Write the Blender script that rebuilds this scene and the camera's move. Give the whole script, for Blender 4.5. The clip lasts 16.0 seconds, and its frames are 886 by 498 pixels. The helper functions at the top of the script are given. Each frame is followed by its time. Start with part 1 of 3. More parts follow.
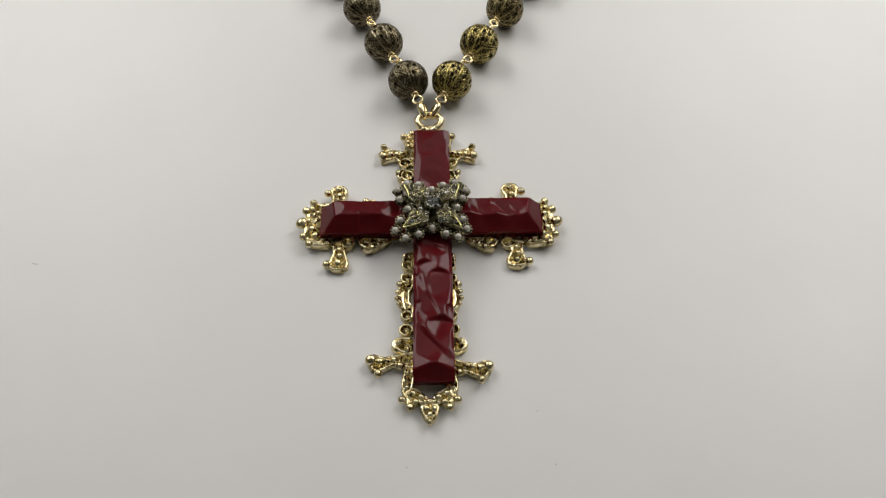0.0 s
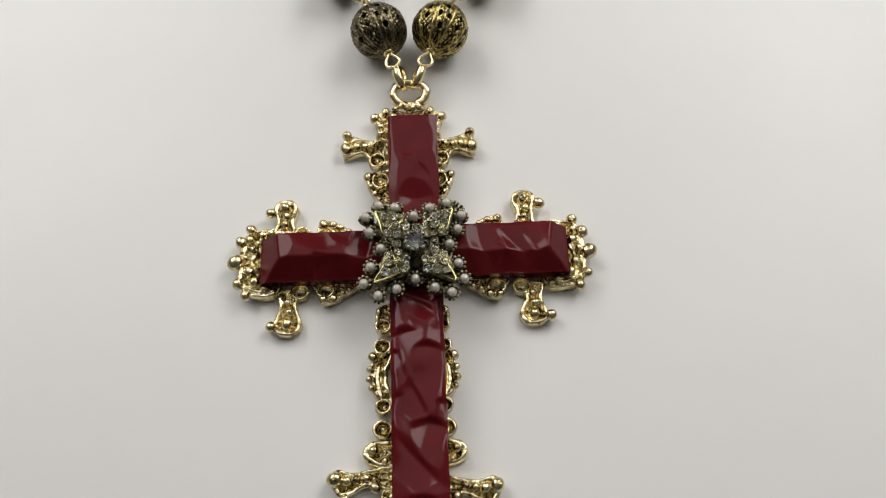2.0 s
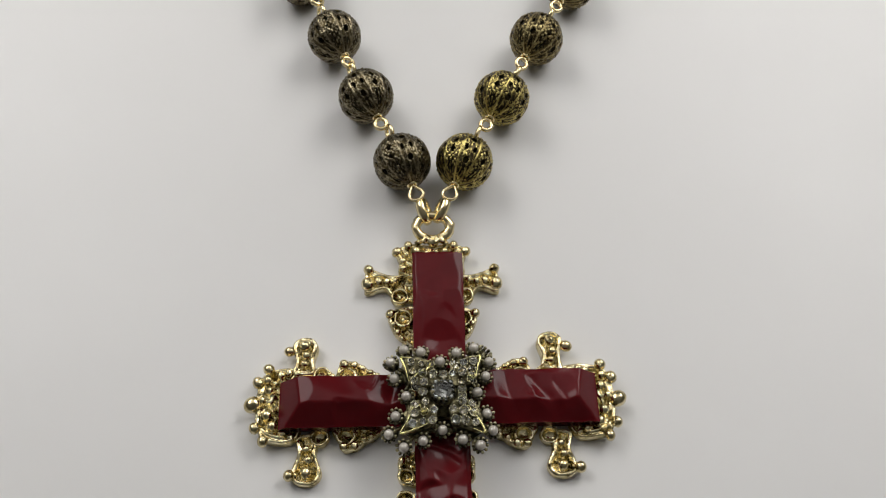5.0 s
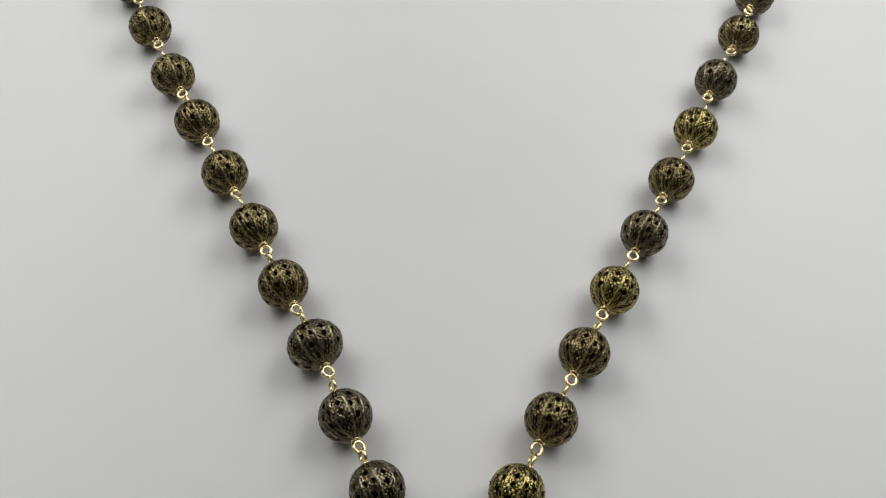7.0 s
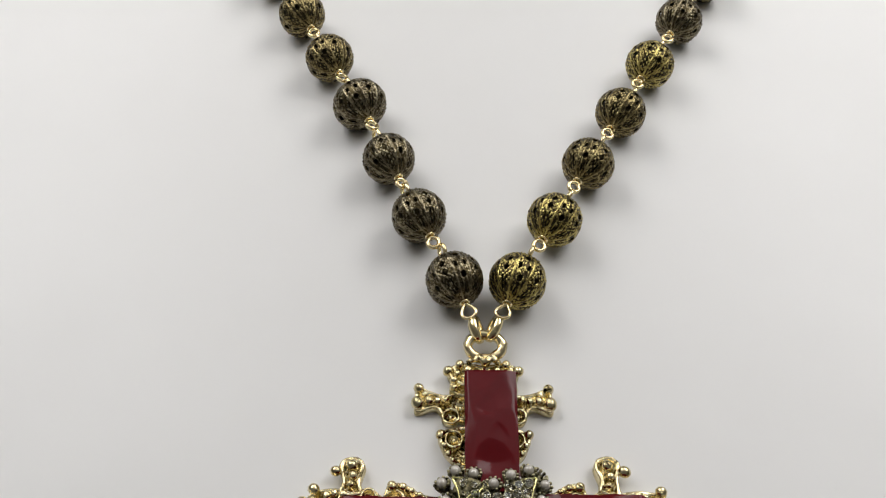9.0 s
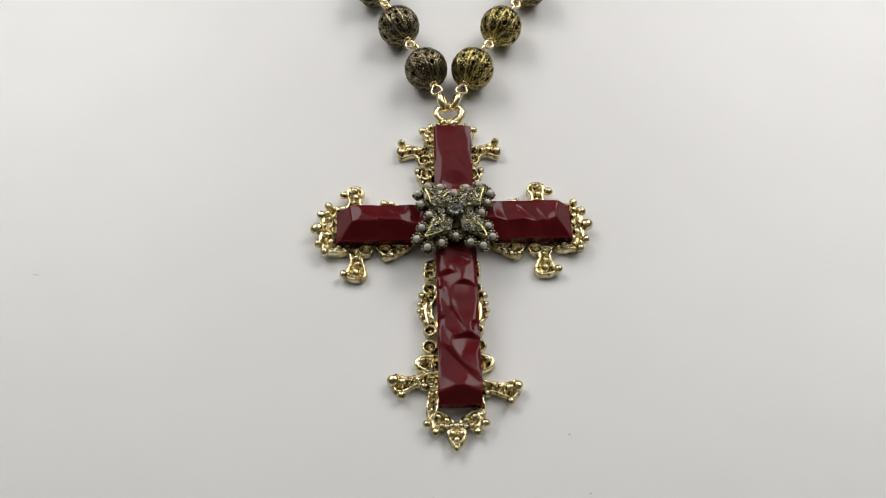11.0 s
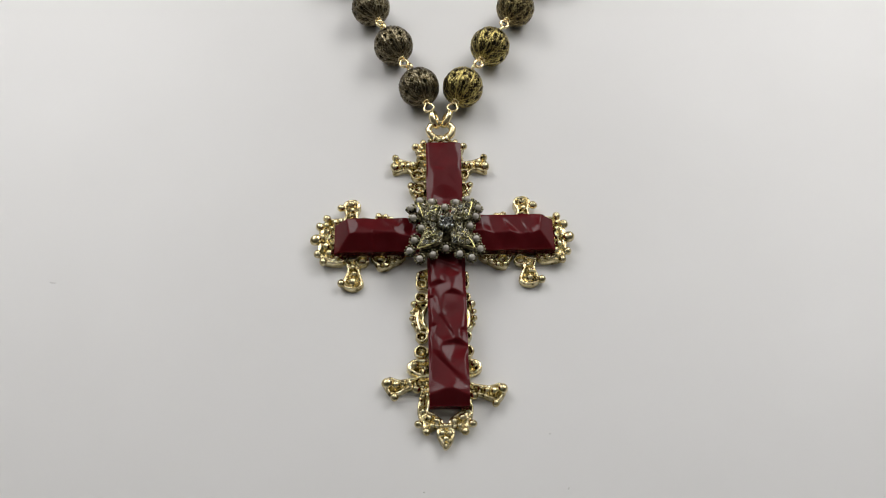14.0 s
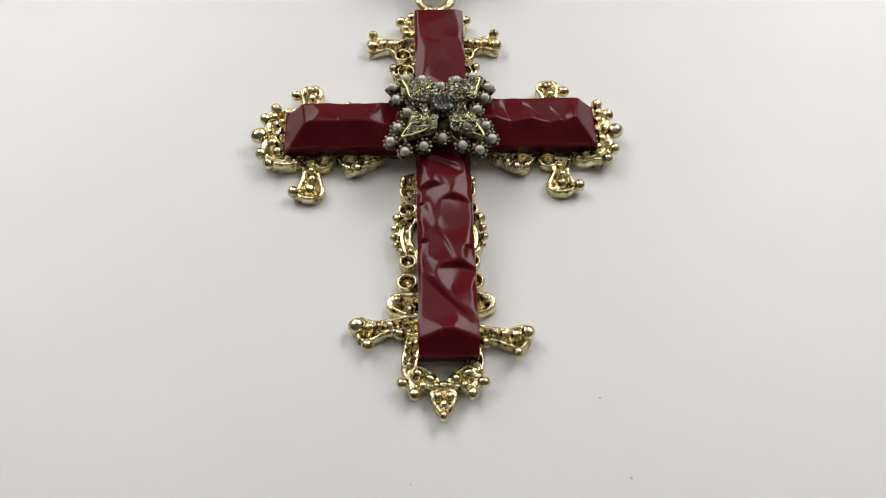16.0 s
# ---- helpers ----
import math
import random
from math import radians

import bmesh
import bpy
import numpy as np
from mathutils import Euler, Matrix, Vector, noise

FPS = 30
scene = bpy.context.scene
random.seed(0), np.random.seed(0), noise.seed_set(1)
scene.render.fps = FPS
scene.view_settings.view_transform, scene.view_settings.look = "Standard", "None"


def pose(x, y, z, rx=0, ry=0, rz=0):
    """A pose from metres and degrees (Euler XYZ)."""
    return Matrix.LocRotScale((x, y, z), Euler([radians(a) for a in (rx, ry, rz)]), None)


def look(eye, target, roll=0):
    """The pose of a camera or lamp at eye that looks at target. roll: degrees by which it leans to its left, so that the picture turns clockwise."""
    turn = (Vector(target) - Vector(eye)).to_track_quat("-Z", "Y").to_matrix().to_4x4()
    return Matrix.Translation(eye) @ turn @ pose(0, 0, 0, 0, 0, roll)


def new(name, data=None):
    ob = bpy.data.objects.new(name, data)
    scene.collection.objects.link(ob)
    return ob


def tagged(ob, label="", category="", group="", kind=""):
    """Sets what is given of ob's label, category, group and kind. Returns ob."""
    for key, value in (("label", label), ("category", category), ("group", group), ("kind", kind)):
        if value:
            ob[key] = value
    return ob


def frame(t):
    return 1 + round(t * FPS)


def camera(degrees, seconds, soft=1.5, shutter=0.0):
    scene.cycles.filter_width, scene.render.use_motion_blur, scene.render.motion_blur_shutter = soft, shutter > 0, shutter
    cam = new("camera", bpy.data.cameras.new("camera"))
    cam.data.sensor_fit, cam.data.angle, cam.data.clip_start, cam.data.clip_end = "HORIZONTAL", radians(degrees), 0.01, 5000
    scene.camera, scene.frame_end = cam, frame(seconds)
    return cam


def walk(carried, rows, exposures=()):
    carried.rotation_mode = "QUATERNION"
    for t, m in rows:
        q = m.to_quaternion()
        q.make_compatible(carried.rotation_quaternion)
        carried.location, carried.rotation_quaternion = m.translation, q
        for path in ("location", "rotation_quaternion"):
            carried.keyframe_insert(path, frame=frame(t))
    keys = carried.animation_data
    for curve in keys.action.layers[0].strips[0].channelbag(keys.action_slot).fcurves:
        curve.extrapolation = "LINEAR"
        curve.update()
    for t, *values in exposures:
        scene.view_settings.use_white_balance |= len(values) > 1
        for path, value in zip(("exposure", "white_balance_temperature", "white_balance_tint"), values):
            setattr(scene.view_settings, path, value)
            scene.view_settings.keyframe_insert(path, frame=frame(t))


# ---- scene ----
# ---- the camera: seconds, eye in metres, yaw, pitch and roll in degrees ----
cam = camera(50.94, 16.0, soft=1.15)


def aimed(x, y, z, yaw, pitch, roll):
    a, b = math.radians(yaw), math.radians(pitch)
    way = Vector((-math.sin(a) * math.cos(b), math.cos(a) * math.cos(b), math.sin(b)))
    eye = Vector((x, y, z))
    return look(eye, eye + way, roll)


PATH = [
    (0, 0.00309, -0.17690, 0.22849, 0.045, -53.201, 0.552),
    (0.5, 0.00119, -0.17494, 0.20253, -0.324, -52.948, 0.874),
    (1, -0.00107, -0.14785, 0.18633, -0.918, -56.545, 1.474),
    (1.5, 0.00475, -0.10889, 0.19307, -0.769, -61.585, 0.752),
    (2, 0.00641, -0.08179, 0.19264, 0.575, -65.683, -1.204),
    (2.5, 0.00347, -0.06866, 0.18958, 1.268, -69.936, -2.192),
    (3, 0.00018, -0.05352, 0.18046, -2.970, -72.913, 1.743),
    (3.2, -0.00247, -0.04956, 0.17632, -5.004, -73.821, 3.920),
    (5.3, -0.00647, -0.06345, 0.20179, -3.128, -60.172, 3.476),
    (5.5, -0.00771, -0.05747, 0.20655, -2.921, -59.276, 3.414),
    (6, -0.01584, -0.02893, 0.21903, -4.062, -57.287, 4.991),
    (6.5, -0.01425, -0.00958, 0.22285, -4.405, -56.574, 5.358),
    (7, -0.01374, 0.00140, 0.22720, -4.036, -55.650, 5.086),
    (7.5, -0.01407, 0.00419, 0.22909, -3.514, -55.277, 4.750),
    (8, -0.01373, -0.01109, 0.22744, -2.565, -54.636, 3.947),
    (8.5, -0.01186, -0.04388, 0.21024, -0.479, -52.366, 2.716),
    (9, -0.01099, -0.06774, 0.18803, 0.685, -52.725, 1.217),
    (9.5, -0.00741, -0.08927, 0.17111, 1.242, -53.506, -0.373),
    (10, -0.00464, -0.11515, 0.17750, 0.495, -55.500, -0.172),
    (10.2, -0.00523, -0.12741, 0.18726, -0.131, -55.728, 0.239),
    (12.3, -0.00007, -0.16161, 0.26518, 0.586, -59.085, 0.020),
    (12.5, -0.00001, -0.16356, 0.26653, 0.355, -58.785, 0.014),
    (13, 0.00098, -0.16365, 0.26822, 0.752, -58.374, -0.647),
    (13.5, -0.00111, -0.16155, 0.26206, -0.503, -57.424, 0.693),
    (14, -0.00247, -0.15500, 0.24698, -0.501, -57.871, 0.854),
    (14.5, -0.00281, -0.14529, 0.22610, -0.211, -57.382, 0.990),
    (15, -0.00178, -0.14221, 0.19900, 0.565, -55.512, -0.378),
    (15.5, -0.00307, -0.13923, 0.17853, 0.129, -55.165, -0.044),
    (16, -0.00161, -0.13605, 0.15807, -0.763, -55.401, 0.860),
]

EXPOSURES = [(0, -0.05, 6580, 10), (0.5, -0.08, 6570, 10), (1.0, 0.14, 6570, 10), (1.5, 0.11, 6560, 10), (3, 0.14, 6540, 10), (5.5, -0.11, 6450, 10), (6, -0.12, 6400, 9), (7, -0.37, 6300, 9), (7.5, -0.24, 6340, 9), (8, -0.21, 6360, 9), (8.5, -0.15, 6390, 9), (9, 0.04, 6420, 10),
             (9.5, 0.09, 6450, 10), (10, 0.23, 6470, 10), (12.5, 0.0, 6450, 10), (14.5, 0.04, 6430, 10), (15, 0.03, 6470, 10), (15.5, 0.02, 6500, 10), (16, 0.30, 6500, 10)]
walk(cam, [(row[0], aimed(*row[1:])) for row in PATH], EXPOSURES)

# ---- light ----
world = bpy.data.worlds.new("world")
scene.world = world
world.use_nodes = True
world.node_tree.nodes["Background"].inputs[0].default_value = (0.9, 0.95, 1.0, 1)
world.node_tree.nodes["Background"].inputs[1].default_value = 0.3


def added_panel_lamp(x, y, z, sx, sy, watts, target, colour=(1.0, 0.985, 0.965)):
    data = bpy.data.lights.new("added_panel_lamp", "AREA")
    data.shape, data.size, data.size_y, data.energy, data.color = "RECTANGLE", sx, sy, watts, colour
    ob = new("added_panel_lamp", data)
    ob.matrix_world = look((x, y, z), target)
    return ob


CEILING = 1.75
# x, y, height, two sides, watts: added unseen panels, two hanging beyond the chain, one on the ceiling
LAMPS = [(-0.52, 0.66, 0.62, 0.52, 0.92, 6.0), (0.52, 0.66, 0.62, 0.52, 0.92, 6.8), (0.0, 0.9, CEILING - 0.03, 2.2, 1.5, 6.2)]
for lx, ly, lz, sx, sy, power in LAMPS:
    added_panel_lamp(lx, ly, lz - 0.005, sx, sy, power, (lx, ly + 0.0001, 0))


# ---- materials ----
def material(name, colour, rough=0.5, metal=0.0, **more):
    m = bpy.data.materials.new(name)
    m.use_nodes = True
    b = m.node_tree.nodes["Principled BSDF"]
    b.inputs["Base Color"].default_value = (*colour, 1)
    b.inputs["Roughness"].default_value = rough
    b.inputs["Metallic"].default_value = metal
    for key, value in more.items():
        b.inputs[key.replace("_", " ")].default_value = value
    return m


def noise_node(m, scale, detail=4.0, rough=0.55):
    nodes, links = m.node_tree.nodes, m.node_tree.links
    c, n = nodes.new("ShaderNodeTexCoord"), nodes.new("ShaderNodeTexNoise")
    n.inputs["Scale"].default_value, n.inputs["Detail"].default_value, n.inputs["Roughness"].default_value = scale, detail, rough
    links.new(c.outputs["Object"], n.inputs["Vector"])
    return n


def mottled(m, scale, low, high, a=0.35, b=0.65, detail=4.0):
    """Lets the base colour wander between two tones."""
    nodes, links = m.node_tree.nodes, m.node_tree.links
    n, ramp = noise_node(m, scale, detail), nodes.new("ShaderNodeValToRGB")
    ramp.color_ramp.elements[0].position, ramp.color_ramp.elements[1].position = a, b
    ramp.color_ramp.elements[0].color, ramp.color_ramp.elements[1].color = (*low, 1), (*high, 1)
    links.new(n.outputs["Fac"], ramp.inputs["Fac"])
    links.new(ramp.outputs["Color"], nodes["Principled BSDF"].inputs["Base Color"])
    return ramp


def rough_range(m, scale, low, high):
    nodes, links = m.node_tree.nodes, m.node_tree.links
    n, span = noise_node(m, scale), nodes.new("ShaderNodeMapRange")
    span.inputs["To Min"].default_value, span.inputs["To Max"].default_value = low, high
    links.new(n.outputs["Fac"], span.inputs["Value"])
    links.new(span.outputs["Result"], nodes["Principled BSDF"].inputs["Roughness"])


def bumpy(m, scale, strength, distance, detail=3.0):
    nodes, links = m.node_tree.nodes, m.node_tree.links
    n, bump = noise_node(m, scale, detail), nodes.new("ShaderNodeBump")
    bump.inputs["Strength"].default_value, bump.inputs["Distance"].default_value = strength, distance
    links.new(n.outputs["Fac"], bump.inputs["Height"])
    links.new(bump.outputs["Normal"], nodes["Principled BSDF"].inputs["Normal"])


white_top = material("white_laminate", (0.80, 0.79, 0.77), 0.42)
mottled(white_top, 6.0, (0.77, 0.76, 0.745), (0.82, 0.812, 0.80), 0.3, 0.7)
rough_range(white_top, 30.0, 0.36, 0.5)
bumpy(white_top, 900.0, 0.04, 0.0002)

gold = material("pale_gold", (0.84, 0.72, 0.46), 0.2, 1.0)
ramp = mottled(gold, 520.0, (0.12, 0.09, 0.04), (0.95, 0.86, 0.58), 0.33, 0.62)
ramp.color_ramp.elements.new(0.43).color = (0.66, 0.55, 0.29, 1)
rough_range(gold, 500.0, 0.08, 0.24)
bumpy(gold, 800.0, 0.55, 0.0005)

wire_gold = material("bright_gold_wire", (0.93, 0.79, 0.46), 0.15, 1.0)
rough_range(wire_gold, 600.0, 0.12, 0.28)
bumpy(wire_gold, 400.0, 0.15, 0.0004)


def antique(name, low, high, a, b):
    m = material(name, high, 0.3, 1.0)
    mottled(m, 700.0, low, high, a, b, 5.0)
    rough_range(m, 900.0, 0.2, 0.42)
    bumpy(m, 1200.0, 0.3, 0.0003, 3.0)
    return m


brass_dark = antique("dark_antique_brass", (0.125, 0.10, 0.063), (0.39, 0.34, 0.22), 0.37, 0.68)
brass_mid = antique("antique_brass", (0.155, 0.115, 0.05), (0.47, 0.385, 0.18), 0.35, 0.67)
brass_gold = antique("golden_antique_brass", (0.22, 0.165, 0.05), (0.70, 0.58, 0.205), 0.32, 0.63)
# black ground of the beads, and the painted shade inside their holes
brass_black_and_shade = material("blackened_brass_and_shade", (0.07, 0.05, 0.03), 0.42, 1.0)
mottled(brass_black_and_shade, 800.0, (0.028, 0.021, 0.012), (0.12, 0.095, 0.045), 0.35, 0.7)

red_stone = material("oxblood_resin", (0.105, 0.0085, 0.012), 0.2, 0.0, Specular_IOR_Level=0.21)
mottled(red_stone, 60.0, (0.088, 0.0054, 0.0074), (0.116, 0.0076, 0.0102), 0.3, 0.7)
rough_range(red_stone, 250.0, 0.10, 0.22)
bumpy(red_stone, 160.0, 0.07, 0.0005)

pearl_white = material("pearl", (0.50, 0.47, 0.44), 0.3, 0.0, Coat_Weight=1.0, Coat_Roughness=0.11, Coat_IOR=2.0)
mottled(pearl_white, 500.0, (0.44, 0.40, 0.34), (0.58, 0.535, 0.465), 0.35, 0.65)

cup_metal = material("tarnished_silver_gilt", (0.40, 0.37, 0.24), 0.3, 1.0)
mottled(cup_metal, 700.0, (0.035, 0.03, 0.02), (0.68, 0.62, 0.38), 0.42, 0.68)
bumpy(cup_metal, 1200.0, 0.4, 0.0003)
leaf_gold = material("yellow_gilt_rim", (0.78, 0.73, 0.33), 0.25, 1.0)
leaf_brass = material("olive_leaf_brass", (0.2, 0.18, 0.1), 0.35, 1.0)
mottled(leaf_brass, 900.0, (0.03, 0.026, 0.014), (0.36, 0.32, 0.18), 0.38, 0.70)
bumpy(leaf_brass, 1200.0, 0.4, 0.0003)
rough_range(leaf_gold, 700.0, 0.15, 0.35)
foil = material("gilt_foil", (0.58, 0.54, 0.36), 0.16, 1.0)
smoky_foil = material("smoky_silver_foil", (0.40, 0.42, 0.41), 0.18, 1.0)
crystal_glass = material("rhinestone_glass", (0.84, 0.80, 0.64), 0.05, 0.0, IOR=1.6, Transmission_Weight=1.0)
smoky_glass = material("smoky_rhinestone_glass", (0.66, 0.68, 0.64), 0.06, 0.0, IOR=1.6, Transmission_Weight=1.0)
wall_paint = material("white_wall_paint", (0.76, 0.75, 0.73), 0.8)
mottled(wall_paint, 3.0, (0.74, 0.73, 0.71), (0.78, 0.77, 0.75), 0.3, 0.7)
ceiling_paint = material("white_ceiling_paint", (0.8, 0.8, 0.79), 0.85)
mottled(ceiling_paint, 4.0, (0.78, 0.78, 0.77), (0.82, 0.82, 0.81), 0.3, 0.7)
floor_vinyl = material("grey_floor_vinyl", (0.4, 0.4, 0.39), 0.6)
mottled(floor_vinyl, 8.0, (0.36, 0.36, 0.355), (0.44, 0.44, 0.43), 0.3, 0.7)
lamp_white = material("white_lamp_frame", (0.8, 0.8, 0.8), 0.5)
fleck_grey = material("grey_lint", (0.71, 0.70, 0.68), 0.9)


# ---- mesh helpers; the jewellery is drawn in millimetres ----
MM = 0.001


def finish(bm, name, mat, smooth=True):
    bmesh.ops.recalc_face_normals(bm, faces=bm.faces)
    me = bpy.data.meshes.new(name)
    bm.to_mesh(me)
    bm.free()
    me.transform(Matrix.Scale(MM, 4))
    me.materials.append(mat)
    for p in me.polygons:
        p.use_smooth = smooth
    return me


def part(name, bm, mat, parent, label="", smooth=True):
    ob = new(name, finish(bm, name, mat, smooth))
    ob.parent = parent
    return tagged(ob, label)


def place(name, me, parent, m, label=""):
    ob = new(name, me)
    ob.parent = parent
    ob.matrix_local = m
    return tagged(ob, label)


def box(bm, x0, y0, z0, x1, y1, z1):
    v = [bm.verts.new((x, y, z)) for x in (x0, x1) for y in (y0, y1) for z in (z0, z1)]
    for f in ((0, 1, 3, 2), (4, 6, 7, 5), (0, 4, 5, 1), (2, 3, 7, 6), (0, 2, 6, 4), (1, 5, 7, 3)):
        bm.faces.new([v[i] for i in f])


def ball(bm, x, y, z, r, nu=12, nv=8):
    bmesh.ops.create_uvsphere(bm, u_segments=nu, v_segments=nv, radius=r, matrix=Matrix.Translation((x, y, z)))


def tube(bm, points, r, closed=False, n=8, taper=None):
    """A round wire along the points, with closed or capped ends."""
    points = [Vector(p) for p in points]
    count = len(points)
    rings, side = [], None
    for i, p in enumerate(points):
        a = points[(i - 1) % count] if closed or i else p
        b = points[(i + 1) % count] if closed or i < count - 1 else p
        t = (b - a).normalized()
        if side is None:
            side = t.orthogonal().normalized()
        side = (side - t * side.dot(t)).normalized()
        up = t.cross(side)
        rr = r * (taper(i / max(1, count - 1)) if taper else 1)
        rings.append([bm.verts.new(p + rr * (math.cos(2 * math.pi * k / n) * side + math.sin(2 * math.pi * k / n) * up)) for k in range(n)])
    for i in range(count if closed else count - 1):
        one, two = rings[i], rings[(i + 1) % count]
        shift = 0
        if closed and i == count - 1:
            shift = min(range(n), key=lambda s: (two[s].co - one[0].co).length)
        for k in range(n):
            bm.faces.new((one[k], one[(k + 1) % n], two[(k + 1 + shift) % n], two[(k + shift) % n]))
    if not closed:
        bm.faces.new(rings[0])
        bm.faces.new(rings[-1])


def hoop(bm, centre, radius, r, axis=(0, 0, 1), n=24, stretch=1.0, along=(1, 0, 0)):
    """A wire ring round an axis, longer along one way by stretch."""
    axis = Vector(axis).normalized()
    u = Vector(along)
    u = (u - axis * u.dot(axis)).normalized()
    w = axis.cross(u)
    c = Vector(centre)
    tube(bm, [c + radius * (stretch * math.cos(2 * math.pi * k / n) * u + math.sin(2 * math.pi * k / n) * w) for k in range(n)], r, True, 8)


def spline(points, closed=True, steps=5):
    """Catmull-Rom through plan points."""
    pts, out = [Vector((*p, 0)) if len(p) == 2 else Vector(p) for p in points], []
    n = len(pts)
    for i in range(n if closed else n - 1):
        p0, p1, p2, p3 = (pts[(i + k) % n] if closed else pts[min(max(i + k, 0), n - 1)] for k in (-1, 0, 1, 2))
        for s in range(steps):
            t = s / steps
            out.append(0.5 * ((2 * p1) + (p2 - p0) * t + (2 * p0 - 5 * p1 + 4 * p2 - p3) * t * t + (3 * p1 - p0 - 3 * p2 + p3) * t ** 3))
    if not closed:
        out.append(pts[-1])
    return out


def slab(bm, outline, z0, z1):
    """A flat cast plate of that outline, a little domed on top."""
    n = len(outline)
    mid = sum((Vector((p.x, p.y, 0)) for p in outline), Vector()) / n
    low = [bm.verts.new((p.x, p.y, z0)) for p in outline]
    top = [bm.verts.new((p.x, p.y, z1)) for p in outline]
    ins = [bm.verts.new((p.x + (mid.x - p.x) * 0.25, p.y + (mid.y - p.y) * 0.25, z1 - 0.35)) for p in outline]
    for i in range(n):
        j = (i + 1) % n
        bm.faces.new((low[i], low[j], top[j], top[i]))
        bm.faces.new((top[i], top[j], ins[j], ins[i]))
    hub = bm.verts.new((mid.x, mid.y, z1 - 0.5))
    foot = bm.verts.new((mid.x, mid.y, z0))
    for i in range(n):
        j = (i + 1) % n
        bm.faces.new((ins[i], ins[j], hub))
        bm.faces.new((low[j], low[i], foot))


def shared_ball(nu=14, nv=10):
    bm = bmesh.new()
    ball(bm, 0, 0, 0, 1, nu, nv)
    return bm


# ---- the added room and the table ----
def plain_box(name, mat, x0, y0, z0, x1, y1, z1, label, kind="structure"):
    bm = bmesh.new()
    box(bm, *(v / MM for v in (x0, y0, z0, x1, y1, z1)))
    return tagged(new(name, finish(bm, name, mat, False)), label, name.split("_")[0], kind=kind)


plain_box("floor", floor_vinyl, -2.6, -2.6, -0.82, 2.6, 2.6, -0.75, "grey vinyl floor of the plain room")
# ceiling and walls are unseen: added to close the place and bounce fill light
plain_box("ceiling", ceiling_paint, -2.6, -2.6, CEILING, 2.6, 2.6, CEILING + 0.1, "unseen white ceiling added over the table")
plain_box("wall_north", wall_paint, -2.6, 2.5, -0.75, 2.6, 2.6, CEILING, "unseen plain white wall added round the table")
plain_box("wall_south", wall_paint, -2.6, -2.6, -0.75, 2.6, -2.5, CEILING, "unseen plain white wall added round the table")
plain_box("wall_west", wall_paint, -2.6, -2.5, -0.75, -2.5, 2.5, CEILING, "unseen plain white wall added round the table")
plain_box("wall_east", wall_paint, 2.5, -2.5, -0.75, 2.6, 2.5, CEILING, "unseen plain white wall added round the table")


def table():
    top = new("table")
    tagged(top, "smooth white laminate table under the necklace", "table", kind="structure")
    bm = bmesh.new()
    box(bm, -900, -550, -28, 900, 750, 0)
    bmesh.ops.bevel(bm, geom=bm.edges[:], offset=2, segments=2, affect="EDGES")
    part("tabletop", bm, white_top, top, smooth=False)
    for x in (-840, 840):
        for y in (-490, 690):
            bm = bmesh.new()
            box(bm, x - 25, y - 25, -750, x + 25, y + 25, -28)
            part("leg", bm, lamp_white, top, smooth=False)


table()


def lamp_frame(x, y, z, sx, sy):
    """An invented rim round one added light panel, with cords where it hangs free."""
    lamp = new("added_panel_frame")
    lamp.location = (x, y, z)
    hung = z < CEILING - 0.1
    tagged(lamp, "added unseen flat panel light in a white frame, hung on thin cords" if hung else "added unseen flat panel light in a white frame on the ceiling", "ceiling light", "ceiling lights")
    for dx, dy, wx, wy in ((0, 1, sx + 0.06, 0.03), (0, -1, sx + 0.06, 0.03), (1, 0, 0.03, sy), (-1, 0, 0.03, sy)):
        bm = bmesh.new()
        cx, cy = dx * (sx + 0.03) / 2, dy * (sy + 0.03) / 2
        box(bm, *(v / MM for v in (cx - wx / 2, cy - wy / 2, -0.02, cx + wx / 2, cy + wy / 2, 0.03)))
        part("frame", bm, lamp_white, lamp, smooth=False)
    bm = bmesh.new()
    box(bm, *(v / MM for v in (-sx / 2, -sy / 2, 0.0, sx / 2, sy / 2, 0.03)))
    part("housing", bm, lamp_white, lamp, smooth=False)
    for s in (-1, 1) if hung else ():
        bm = bmesh.new()
        tube(bm, [(0, s * sy * 400, 28), (0, s * sy * 400, (CEILING - z) / MM)], 2, False, 6)
        part("cord", bm, lamp_white, lamp)


for lx, ly, lz, sx, sy, power in LAMPS:
    lamp_frame(lx, ly, lz, sx, sy)

# ---- the bead chain ----
LEFT = [(-9.6, 60.9), (-19.0, 80.3), (-27.8, 99.3), (-37.1, 119.4), (-47.4, 138.1), (-57.7, 157.2), (-68.6, 176.7), (-79.8, 196.7), (-90.4, 216.1),
        (-101.5, 237.8), (-112.0, 259.1), (-122.3, 280.0)]
RIGHT = [(5.4, 61.1), (15.1, 80.3), (24.8, 99.7), (35.0, 119.2), (45.2, 139.3), (56.1, 159.3), (66.9, 179.9), (77.7, 201.1), (87.9, 223.2),
         (99.5, 245.2), (109.2, 266.2), (118.9, 287.2)]
BEAD = 7.0


